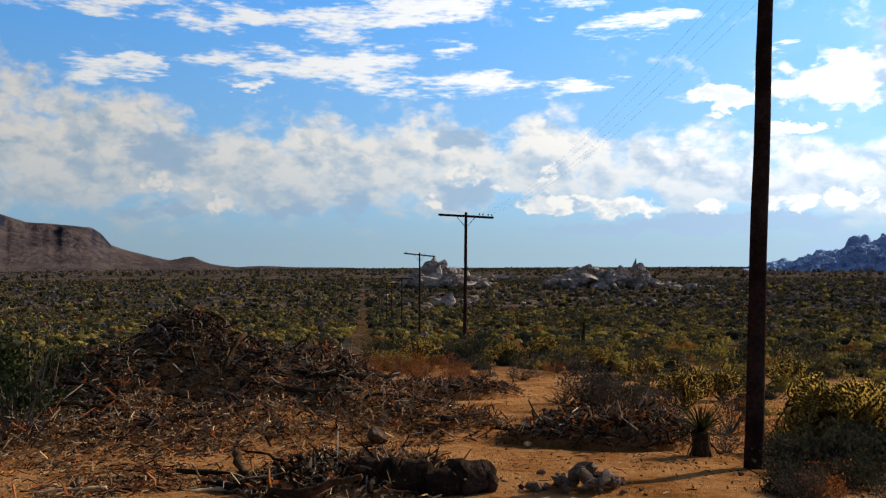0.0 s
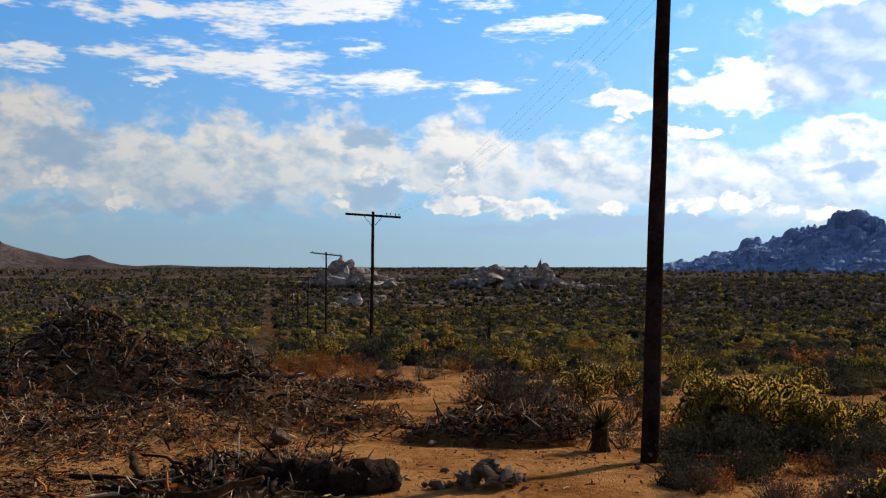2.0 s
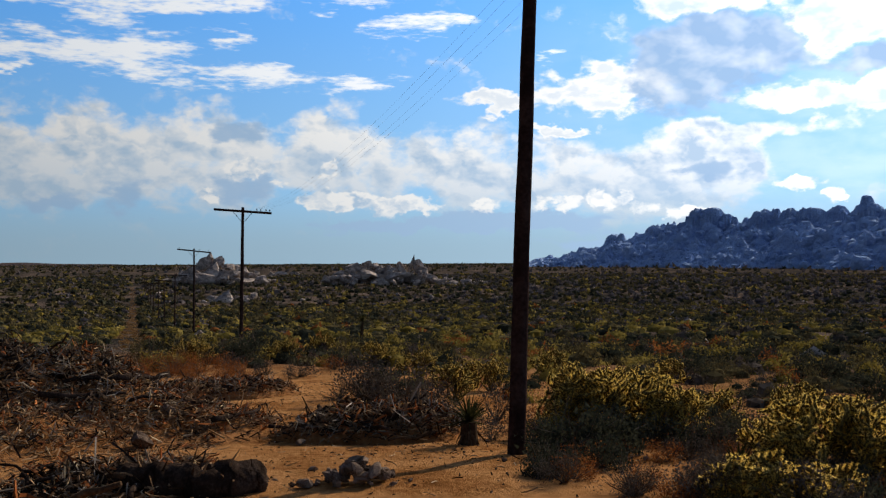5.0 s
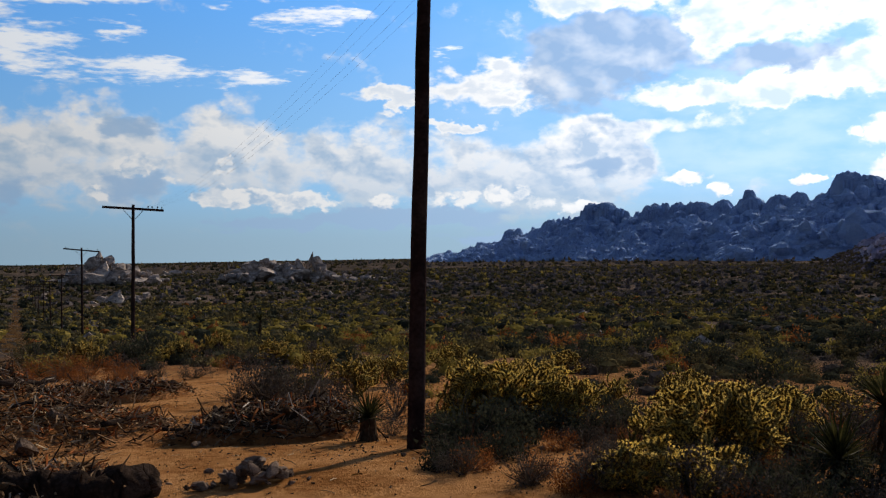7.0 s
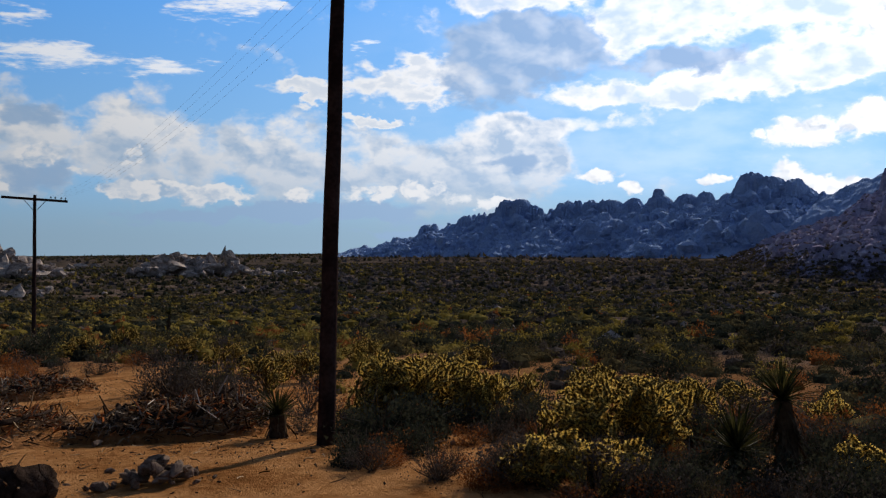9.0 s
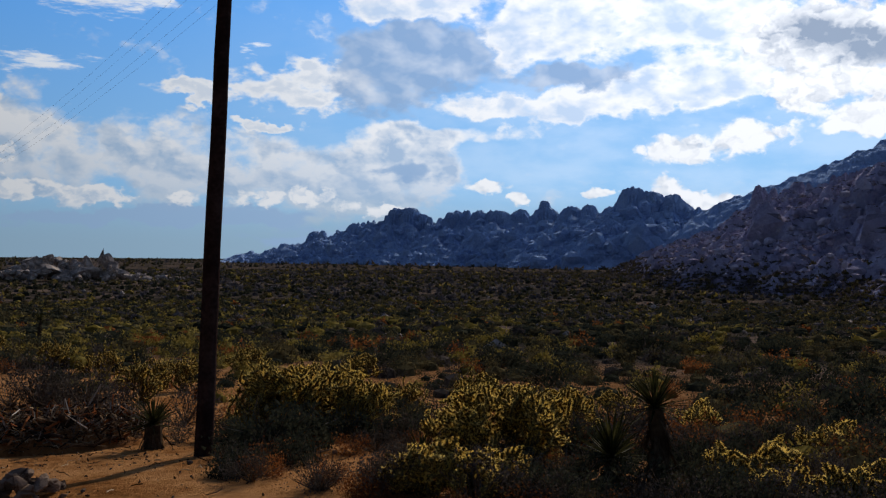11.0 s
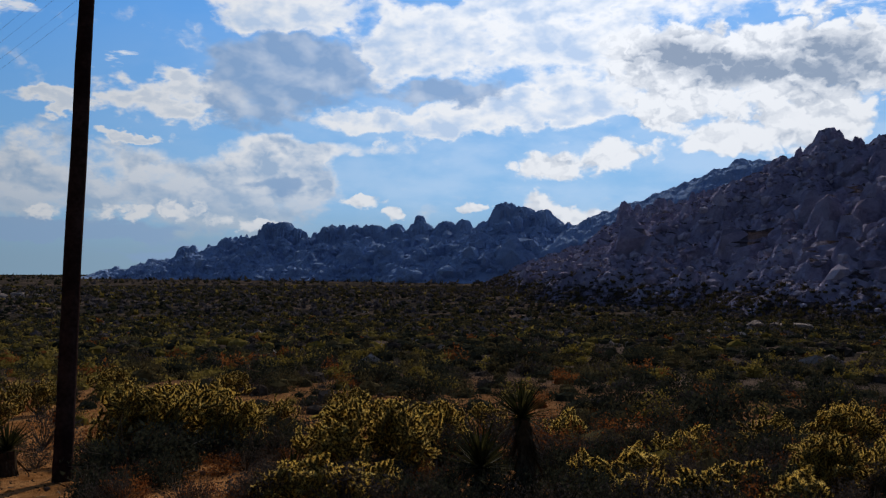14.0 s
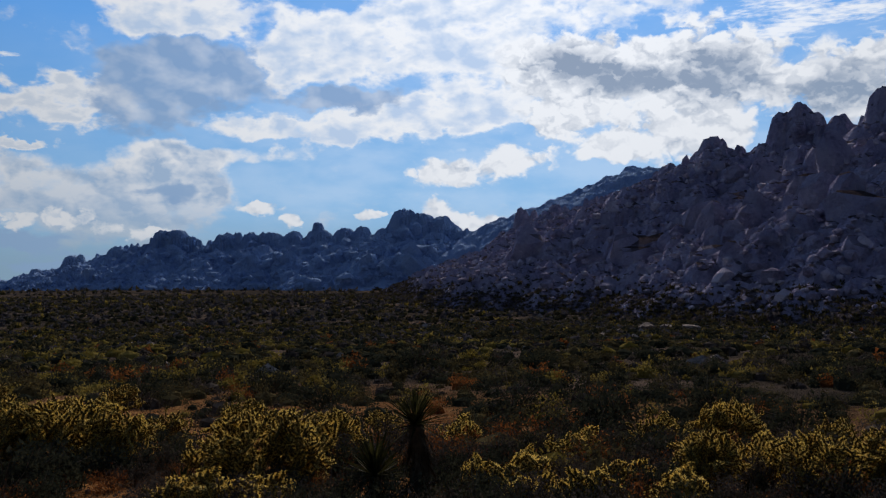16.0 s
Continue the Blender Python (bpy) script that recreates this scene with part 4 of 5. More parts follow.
def build_scrub():
    kinds = [("olive_scrub", "olive-brown desert scrub over the plain", LEAF_OLIVE, (.28, .27, .29, .32, .34, .36)), ("yellow_scrub", "yellow flowering desert scrub over the plain", LEAF_YELLOW, (.18, .28, .26, .17, .06, .02)),
             ("dark_scrub", "dark green creosote scrub over the plain", LEAF_DARK, (.36, .33, .34, .36, .32, .28)), ("grey_scrub", "grey desert scrub over the plain, tinted for haze far out", LEAF_HAZE_GREY, (.14, .12, .14, .22, .40, .50)), ("rust_scrub", "rust-brown dry scrub over the plain", LEAF_RUST, (.06, .03, .02, .01, .0, .0))]
    rings = [(10, 34, 720, 380, .045, .58), (34, 60, 1600, 180, .086, .72), (60, 130, 5000, 58, .15, .74), (130, 280, 13500, 18, .26, .95), (280, 650, 19000, 7, .46, 1.38), (650, 2600, 10000, 5, .80, 2.0)]
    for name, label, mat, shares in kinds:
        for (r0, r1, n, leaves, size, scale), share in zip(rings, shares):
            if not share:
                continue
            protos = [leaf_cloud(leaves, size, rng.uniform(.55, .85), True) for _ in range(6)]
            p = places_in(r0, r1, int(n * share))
            # yellow thins out to the right, standing in for a cloud's shadow there
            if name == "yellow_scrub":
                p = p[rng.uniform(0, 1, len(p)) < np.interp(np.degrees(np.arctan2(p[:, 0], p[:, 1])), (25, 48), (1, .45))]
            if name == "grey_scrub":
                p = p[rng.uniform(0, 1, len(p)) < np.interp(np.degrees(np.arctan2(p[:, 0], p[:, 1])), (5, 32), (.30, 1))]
            # from 130 m out the grey scrub is painted paler, as through haze
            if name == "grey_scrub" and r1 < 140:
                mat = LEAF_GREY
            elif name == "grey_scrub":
                mat = LEAF_HAZE_GREY
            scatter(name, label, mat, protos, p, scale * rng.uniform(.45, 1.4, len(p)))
    # dry growth along the old track under the line
    y = rng.uniform(58, 420, 700)
    x = -.0868 * y - .6 + rng.normal(0, .8, 700)
    p = np.stack([x, y, land(x, y) - .03], 1)
    scatter("track_scrub", "low rust-orange dry growth along an old track", LEAF_TAN, [leaf_cloud(60, .14, .6) for _ in range(4)], p, rng.uniform(.20, .42, 700))


def slope_scrub(n):
    """Dark bushes that climb from the plain onto the massif's lower slopes."""
    x, y, z, h = massif
    low = np.argwhere((h > -.5) & (h < 14))
    low = low[rng.integers(0, len(low), n)]
    i, j = low[:, 0], low[:, 1]
    low = rng.uniform(0, 1, n) > h[i, j] / 13
    i, j = i[low], j[low]
    p = np.stack([x[i, j] + rng.uniform(-1, 1, len(i)), y[i, j] + rng.uniform(-1, 1, len(i)), z[i, j] - .3], 1)
    # the grey half wears the same haze-tinted colour as the far scrub
    for name, label, mat, part_of in (("slope_scrub_olive", "olive-brown bushes on a massif's lower slope", LEAF_OLIVE, 0), ("slope_scrub_grey", "grey-brown bushes on a massif's lower slope", LEAF_HAZE_GREY, 1)):
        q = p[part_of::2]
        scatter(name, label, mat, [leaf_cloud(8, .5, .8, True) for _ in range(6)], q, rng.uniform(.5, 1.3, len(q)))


build_scrub()
slope_scrub(27000)

# ---- dead wood ----
def sticks(n, at, length, radius, lift=.5, bend=.18):
    """n bent sticks in one set of arrays. at: function that gives n resting places and the ground's slope is left to chance."""
    p = at(n)
    d = rng.normal(size=(n, 3))
    d[:, 2] *= lift
    d /= np.linalg.norm(d, axis=1)[:, None]
    ln = rng.uniform(*length, n) * rng.choice([.6, 1, 1, 1.6], n)
    rad = rng.uniform(*radius, n)
    d *= ln[:, None]
    p[:, 2] += np.abs(d[:, 2]) * .5 + rad * .5
    mid = p + rng.normal(0, bend, (n, 3)) * ln[:, None] * .5
    pts = np.stack([p - d / 2, mid, p + d / 2], 1)
    t = d / ln[:, None]
    a = np.cross(t, rng.normal(size=(n, 3)))
    a /= np.linalg.norm(a, axis=1)[:, None]
    b = np.cross(t, a)
    th = np.arange(3) * np.pi / 1.5
    w = (a[:, None] * np.cos(th)[None, :, None] + b[:, None] * np.sin(th)[None, :, None])
    taper = np.array([1.0, .9, .55])
    ring = pts[:, :, None] + w[:, None] * (rad[:, None] * taper)[:, :, None, None]
    v = ring.reshape(n, 9, 3)
    q = [(i * 3 + j, i * 3 + (j + 1) % 3, i * 3 + 3 + (j + 1) % 3, i * 3 + 3 + j) for i in range(2) for j in range(3)]
    f = (np.arange(n)[:, None, None] * 9 + np.array(q)[None]).reshape(-1, 4)
    buf = Buf()
    buf.add(v.reshape(-1, 3), f)
    return buf


def mound_height(x, y):
    """The heaped soil of the big brush pile over the land."""
    h = np.zeros(np.shape(x))
    for az, r, top, wide in ((-29, 16.8, .50, 1.8), (-23.0, 17.0, .95, 1.7), (-19.2, 17.3, 1.42, 1.75), (-16.0, 17.4, 1.98, 1.35), (-13.0, 17.0, 1.45, 1.65), (-9.4, 16.2, 1.36, 1.55), (-6.4, 15.3, 1.00, 1.3), (-3.2, 14.5, .60, 1.1), (-.2, 13.6, .28, .9), (-12, 14.9, .62, 1.8), (-20, 15.0, .55, 1.9)):
        px, py = polar(az, r)
        h = np.maximum(h, top * np.exp(-((x - px) ** 2 + (y - py) ** 2) / (2 * (wide * .85) ** 2)))
    h = h * np.clip((np.hypot(x, y) - 12.0) / 1.3, 0, 1)
    return h * (1 + .45 * fbm(x / .9, y / .9, 3, 71)) + np.clip(h, 0, .25) * .4 * fbm(x / .3, y / .3, 2, 77)


def patch(az0, az1, r0, r1, n, keep):
    """Random places in a sector where keep(x, y) says so."""
    out = []
    got = 0
    while got < n:
        a = np.radians(rng.uniform(az0, az1, n * 2))
        r = np.sqrt(rng.uniform(r0 ** 2, r1 ** 2, n * 2))
        x, y = r * np.sin(a), r * np.cos(a)
        m = keep(x, y)
        out.append(np.stack([x[m], y[m]], 1))
        got += m.sum()
    return np.concatenate(out)[:n]


def heap_mesh(az0, az1, r0, r1, height, na, nr):
    A, R = np.meshgrid(np.radians(np.linspace(az0, az1, na)), np.linspace(r0, r1, nr), indexing="ij")
    x, y = R * np.sin(A), R * np.cos(A)
    h = height(x, y)
    b = Buf()
    b.add(np.stack([x, y, land(x, y) + np.where(h > .02, h, -.06)], -1).reshape(-1, 3), grid_faces(na, nr))
    return b


def brush_pile(label, height, sector, amount, scale, big):
    az0, az1, r0, r1 = sector
    cx, cy = polar((az0 + az1) / 2, (r0 + r1) / 2)
    t = thing("brush_pile", (cx, cy, land_z(cx, cy)), label, "brush pile", "heaps of dead wood")
    inv = Matrix.Translation((-cx, -cy, -land_z(cx, cy)))

    def put(name, buf, mat, lab="", smooth=False, kind=""):
        ob = part(name, buf, mat, t, lab, smooth)
        ob.data.transform(inv)
        if kind:
            ob["kind"] = kind

    def at(n):
        p = patch(az0, az1, r0, r1, n, lambda x, y: rng.uniform(0, 1, np.shape(x)) < np.clip(height(x, y) * 5, 0, 1))
        return np.concatenate([p, (land(p[:, 0], p[:, 1]) + height(p[:, 0], p[:, 1]))[:, None] + rng.uniform(-.03, .06, (n, 1))], 1)

    def high(n):
        """Places towards the crest of the heap."""
        top = float(np.max(height(*patch(az0, az1, r0, r1, 900, lambda x, y: x == x).T)))
        p = patch(az0, az1, r0, r1, n, lambda x, y: rng.uniform(0, 1, np.shape(x)) < np.clip(height(x, y) / top, 0, 1) ** 1.3)
        return np.concatenate([p, (land(p[:, 0], p[:, 1]) + height(p[:, 0], p[:, 1]))[:, None] + rng.uniform(-.03, .06, (n, 1))], 1)

    put("soil", heap_mesh(az0, az1, r0, r1, height, 110, 80), MOUND_SOIL, "reddish brown soil", True)
    put("twig_tangle", sticks(amount, at, (.06 * scale, .22 * scale), (.005, .015), .30, .5), DEAD_WOOD, "tangled dark twigs", kind="stuff")
    put("chip_litter", sticks(amount // 9, at, (.03 * scale, .10 * scale), (.004, .009), .3), PALE_WOOD, "pale splintered chips", kind="stuff")
    put("bleached_tangle", sticks(amount // 6, at, (.05 * scale, .18 * scale), (.005, .012), .25, .6), PALE_WOOD, "sun-bleached twigs", kind="stuff")
    put("bark_litter", sticks(amount // 7, at, (.06 * scale, .26 * scale), (.006, .020), .45, .4), RUST_WOOD, "rust-red bark strips", kind="stuff")
    put("charred_tangle", sticks(amount // 5, high, (.10 * scale, .30 * scale), (.007, .018), .22, .5), CHAR_WOOD, "blackened twigs", kind="stuff")
    put("grey_tangle", sticks(amount // 4, high, (.06 * scale, .26 * scale), (.004, .012), .45, .6), GREY_WOOD, "weathered grey twigs", kind="stuff")
    for i in range(big):
        b = Buf()
        p = high(1)[0]
        d = rng.normal(size=3) * (1, 1, .12)
        d /= np.linalg.norm(d)
        ln, r = rng.uniform(.4, 1.4) * scale, rng.uniform(.014, .050)
        s = np.linspace(-.5, .5, 7)[:, None]
        pts = p + d * s * ln + np.cumsum(rng.normal(0, .03, (7, 3)), 0)
        pts[:, 2] = np.maximum(pts[:, 2], land(pts[:, 0], pts[:, 1]) + height(pts[:, 0], pts[:, 1]) + .01) + .03
        tube(b, pts, np.linspace(r, r * .5, 7) * (1 + rng.normal(0, .08, 7)), 7)
        put("branch", b, (CHAR_WOOD, BRANCH_WOOD, BRANCH_WOOD, CHAR_WOOD)[i % 4], "", True)
    # rough chunks of dead cactus trunk lodged in the heap
    for i in range(big):
        x, y, z = high(1)[0]
        if height(x, y) < .12:
            continue
        q = rng.uniform(.05, .14) * scale
        ob = part("wood_chunk", CHUNKS[i % 5], None, t)
        ob.matrix_basis = pose(x - cx, y - cy, z - land_z(cx, cy), rng.uniform(-40, 40), rng.uniform(-40, 40), rng.uniform(0, 360)) @ Matrix.Diagonal((q * rng.uniform(1, 2.4), q, q * .8, 1))
    return t


CHUNKS = [boulder_mesh("wood_chunk", (CHAR_WOOD, CHAR_WOOD, BRANCH_WOOD, CHAR_WOOD, BRANCH_WOOD)[s], s + 50, 2, 10) for s in range(5)]
brush_pile("large mound of dead branches, bark and reddish soil", mound_height, (-36, 4, 11.8, 21.5), 12000, 1.0, 120)


def crest_roots(n):
    x0, y0 = polar(-15.9, 17.1)
    t = thing("root_tangle", (x0, y0, land_z(x0, y0)), "tangle of grey dead roots crowning a brush pile", "roots")
    for i in range(n):
        b = Buf()
        p = np.array([rng.normal(0, .34), rng.normal(-.1, .25), 0.0])
        p[2] = land_z(x0 + p[0], y0 + p[1]) - land_z(x0, y0) + float(mound_height(x0 + p[0], y0 + p[1])) - .05
        d = rand_dirs(1, .2)[0] * rng.uniform(.25, .55)
        q = [p, p + d * .3 + rng.normal(0, .02, 3), p + d * .6 + rng.normal(0, .025, 3), p + d * .9 - (0, 0, .05), p + d * 1.1 - (0, 0, .11), p + d * 1.2 - (0, 0, .19)]
        r = rng.uniform(.008, .022)
        tube(b, q, [r, r * .95, r * .85, r * .7, r * .5, r * .3], 6)
        part("root", b, (BRANCH_WOOD, GREY_WOOD, CHAR_WOOD)[i % 3], t)


crest_roots(110)


def low_heap(az, r, top, wa, wr, seed):
    px, py = polar(az, r)
    ux, uy = math.cos(radians(az)), -math.sin(radians(az))

    def h(x, y):
        u, v = (x - px) * ux + (y - py) * uy, (x - px) * -uy + (y - py) * ux
        d = (u / wa) ** 2 + (v / wr) ** 2 + fbm(x / .8, y / .8, 3, seed) * .9
        return top * np.clip(1.15 - d, 0, 1) ** .7 * (1 + .7 * fbm(x / .5, y / .5, 3, seed + 4))
    return h


brush_pile("low flat heap of grey dead twigs on sand", low_heap(.4, 22.2, .30, 1.75, 1.3, 81), (-7, 8, 19.5, 25), 2200, .9, 10)
brush_pile("heap of dark dead cactus wood and twigs beside the path", low_heap(9.9, 12.8, .36, 1.22, 1.0, 91), (2, 17, 11.2, 15.2), 3200, .85, 22)


def charred_log(label, az, r, length, radius, turn, tilt=0):
    x, y = polar(az, r)
    t = thing("charred_log", (x, y, land_z(x, y)), label, "log", "charred logs", turn=turn)
    b = Buf()
    n = 30
    s = np.linspace(-.5, .5, n)
    pts = np.stack([s * length, np.cumsum(rng.normal(0, .007, n)), radius * .8 + np.tan(radians(tilt)) * s * length + np.cumsum(rng.normal(0, .005, n))], 1)
    rr = radius * (1 + .5 * fbm(s * length / .16, s * 0 + 3.0, 3, 52)) * (1 - .35 * np.abs(2 * s) ** 4)
    rr[0] *= .6
    rr[-1] *= .72
    tube(b, pts, rr, 14)
    v = np.concatenate(b.v)
    v += radius * .9 * np.stack([fbm(v[:, 0] / .22 + v[:, 2] / .09, v[:, 1] / .09, 4, q) for q in (53, 54, 55)], 1)
    b.v = [v]
    part("trunk", b, CHAR_WOOD, t, "", True)
    b = Buf()
    for _ in range(12):
        i = rng.integers(1, n - 1)
        d = rand_dirs(1, .0)[0] * rng.uniform(.05, .22)
        a = pts[i] + d / np.linalg.norm(d) * radius * .85
        tube(b, [a, a + d * .5 + rng.normal(0, .01, 3), a + d], [.012, .009, .003], 5)
    ob = part("splintered_bark", b, DEAD_WOOD, t, "splintered bark", False)
    ob["kind"] = "stuff"


charred_log("thick blackened log with a blunt end lying on sand", .9, 8.35, .75, .165, 14, 4)
charred_log("blackened root stump lying among branches", -3.2, 8.5, .8, .15, -14, -4)
charred_log("crumbling blackened log among twigs", -7.6, 9.2, .9, .10, 14)


def front_height(x, y):
    r, az = np.hypot(x, y), np.degrees(np.arctan2(x, y))
    return .16 * np.exp(-((r - 8.95) / .5) ** 2) * np.exp(-((az + 6) / 6.0) ** 4) * (1 + fbm(x / .4, y / .4, 3, 61))


brush_pile("scattered line of broken branches and bark on sand", front_height, (-17, 5, 7.8, 10.6), 1500, .75, 22)


def fallen_branch(label, pts, r, mat):
    b = Buf()
    p = np.array([(*polar(a, q), 0) for a, q in pts])
    k = np.linspace(0, len(p) - 1, 18)
    i = np.minimum(k.astype(int), len(p) - 2)
    p = p[i] * (1 - (k - i))[:, None] + p[i + 1] * (k - i)[:, None]
    p[:, :2] += np.cumsum(rng.normal(0, .012, (18, 2)), 0)
    p[:, 2] = land(p[:, 0], p[:, 1]) + r * .8 + np.abs(np.cumsum(rng.normal(0, .008, 18)))
    tube(b, p, np.linspace(r, r * .45, 18) * (1 + rng.normal(0, .1, 18)), 8)
    tagged(part("fallen_branch", b, mat, None, label, True), "", "branch", "fallen branches")


fallen_branch("long crooked blackened branch lying on sand", [(-7, 9.6), (-10, 9.75), (-13, 9.6), (-16.5, 9.9)], .055, CHAR_WOOD)
fallen_branch("dark crooked branch lying on sand", [(-4.5, 9.4), (-8, 9.25), (-11.5, 9.35)], .04, CHAR_WOOD)
fallen_branch("pale split branch lying on sand", [(-13, 8.75), (-16, 8.8)], .025, PALE_WOOD)
fallen_branch("pale stripped branch lying on sand", [(-20.5, 9.4), (-24.5, 9.6)], .02, PALE_WOOD)

# ---- stones ----
ROCKS = [boulder_mesh("stone", STONE, s + 20, 2, 22) for s in range(6)]


def stone_at(x, y, z, s, label="", group="", parent=None, k=0, squash=.7):
    ob = new("stone", ROCKS[k % 6])
    ob.matrix_basis = pose(x, y, z, rng.uniform(-25, 25), rng.uniform(-25, 25), rng.uniform(0, 360)) @ Matrix.Diagonal((s, s * rng.uniform(.6, .9), s * squash, 1))
    if parent is not None:
        ob.parent = parent
    else:
        tagged(ob, label, "stone", group)


cx, cy = polar(8.9, 8.55)
ring = thing("stone_heap", (cx, cy, land_z(cx, cy)), "small heap of broken grey and reddish stones on sand", "stone heap")
for i in range(64):
    u, v = rng.normal(0, .22), rng.normal(0, .13)
    s = rng.uniform(.04, .09) if i > 18 else rng.uniform(.09, .14)
    lift = max(.0, .26 - .75 * math.hypot(u, v * 1.2)) * rng.uniform(.15, 1)
    stone_at(u * 1.15, v, land_z(cx + u, cy + v) - land_z(cx, cy) + s * .35 + lift, s, parent=ring, k=i)
for az, r, s, up in ((-4.4, 12.4, .27, .16), (-22.2, 9.75, .11, .05), (-21.0, 9.9, .10, .05), (-24, 9.9, .06, .03), (-7.0, 14.0, .12, .6), (-2.6, 13.6, .16, .3), (11.2, 8.9, .09, .03), (6.1, 9.5, .07, .02), (5.2, 11.9, .12, .08), (3.8, 9.0, .035, .01), (-9.6, 14.2, .11, .75), (18.2, 10.0, .05, .02), (27, 10.4, .06, .02)):
    x, y = polar(az, r)
    stone_at(x, y, land_z(x, y) + s * .3 + (mound_height(x, y) if az < 0 and r > 12 else 0), s, "angular pale reddish granite stone", "loose stones", k=int(abs(az * 7)))


def litter():
    """Pebbles and twigs strewn over the bare sand."""
    def at(n):
        p = patch(-34, 42, 7.5, 26, n, lambda x, y: rng.uniform(0, 1, np.shape(x)) < .3 + 2 * np.clip(fbm(x / 1.5, y / 1.5, 3, 5), -.1, .4))
        return np.concatenate([p, land(p[:, 0], p[:, 1])[:, None]], 1)
    def yard(n):
        """The trodden sand before the big heap."""
        p = patch(-33, 0, 9.0, 15, n, lambda x, y: rng.uniform(0, 1, np.shape(x)) < .25 + 2 * np.clip(fbm(x / 1.1, y / 1.1, 3, 15), -.1, .4))
        return np.concatenate([p, (land(p[:, 0], p[:, 1]) + mound_height(p[:, 0], p[:, 1]))[:, None]], 1)
    for name, lab, mat, buf in (("yard_litter", "dark bark and twigs trodden into sand", DEAD_WOOD, sticks(5200, yard, (.04, .20), (.004, .012), .12, .35)),
                                ("rust_litter", "rust-red bark strips trodden into sand", RUST_WOOD, sticks(700, yard, (.05, .2), (.005, .013), .15, .35)),
                                ("twig_litter", "small dead twigs strewn on sand", DEAD_WOOD, sticks(2600, at, (.04, .18), (.003, .008), .15)),
                                ("chip_litter", "pale wood chips strewn on sand", PALE_WOOD, sticks(700, at, (.03, .12), (.004, .008), .1)),
                                ("pebble_litter", "small reddish pebbles on sand", STONE, sticks(5000, at, (.008, .03), (.005, .014), .3))):
        tagged(part(name, buf, mat, None, lab), "", "ground litter", "", "stuff")


litter()

# ---- cactus, yucca and near shrubs ----
def cholla_meshes(joints, wide, tall, seed, prickles):
    """A branching cactus of short spiny joints that fills the outer part of a dome: the meshes of its joints and spines."""
    g = np.random.default_rng(seed)
    segs, tips = [], []
    for i in range(16):
        a = i * 2.4 + g.uniform(-.4, .4)
        e = g.uniform(.25, 1.35)
        d = np.array([math.cos(a) * math.cos(e) * wide, math.sin(a) * math.cos(e) * wide, math.sin(e) * tall])
        p, n = g.normal(0, .04, 3) * (1, 1, 0), 3
        for k in range(n):
            q = d * (.52 * (k + 1) / n) + g.normal(0, .03, 3)
            segs.append((p, q, .020, 0))
            p = q
        for _ in range(3):
            side = d / np.linalg.norm(d) * .7 + g.normal(0, .45, 3)
            tips.append((p, side / np.linalg.norm(side), 0))
    while tips and len(segs) < joints:
        p, d, k = tips.pop(int(g.integers(0, len(tips))))
        d = d + np.array([0, 0, .20]) + g.normal(0, .25, 3)
        d /= np.linalg.norm(d)
        q = p + d * g.uniform(.055, .105)
        if (q[0] ** 2 + q[1] ** 2) / wide ** 2 + (q[2] / tall) ** 2 > g.uniform(.7, 1.0) * (1.12 + .30 * math.sin(2.3 * math.atan2(q[1], q[0]) + seed) + .16 * math.sin(5.1 * math.atan2(q[1], q[0]) + 2 * seed)) or q[2] < .16 * tall:
            continue
        segs.append((p, q, g.uniform(.016, .023), 1))
        for _ in range(int(g.choice([1, 2, 2, 3]))):
            side = d * .8 + g.normal(0, .5, 3)
            tips.append((q, side / np.linalg.norm(side), k + 1))
    body, spines = Buf(), Buf()
    sv = []
    for p, q, r, spiny in segs:
        d = q - p
        tube(body, [p, p + d * .55, p + d * 1.02], [r * .85, r, r * .4], 4, False)
        n = prickles if spiny else 4
        a = np.cross(d, g.normal(size=(n, 3)))
        a /= np.linalg.norm(a, axis=1)[:, None]
        b = p + d * g.uniform(.05, 1.05, (n, 1)) + a * r * .8
        out = a * g.uniform(.014, .027, (n, 1)) + d * g.uniform(-.03, .09, (n, 1))
        w = np.cross(out, g.normal(size=(n, 3)))
        w *= .0030 / (np.linalg.norm(w, axis=1)[:, None] + 1e-9)
        sv.append(np.stack([b - w, b + w, b + out], 1).reshape(-1, 3))
    v = np.concatenate(sv)
    spines.add(v, np.arange(len(v)).reshape(-1, 3))
    return body.mesh("body", CHOLLA_SKIN, True), spines.mesh("spine_coat", CHOLLA_SPINE)


CHOLLAS = [cholla_meshes(*a) for a in ((1400, .90, 1.0, 1, 36), (420, .75, .95, 2, 18), (560, .55, .70, 3, 36), (260, .38, .40, 4, 36), (1200, .85, .95, 6, 36))]


def cholla(az, r, kind, size, turn, label="golden-spined branching cholla cactus on dry ground", squash=1.0):
    x, y = polar(az, r)
    t = thing("cholla_cactus", (x, y, land_z(x, y) - .02), label, "cactus", "cholla cactuses", turn=turn)
    t.matrix_basis = t.matrix_basis @ Matrix.Diagonal((size, size, size * squash, 1))
    for name, me in zip(("body", "spine_coat"), CHOLLAS[kind]):
        part(name, me, None, t)["kind"] = "stuff"


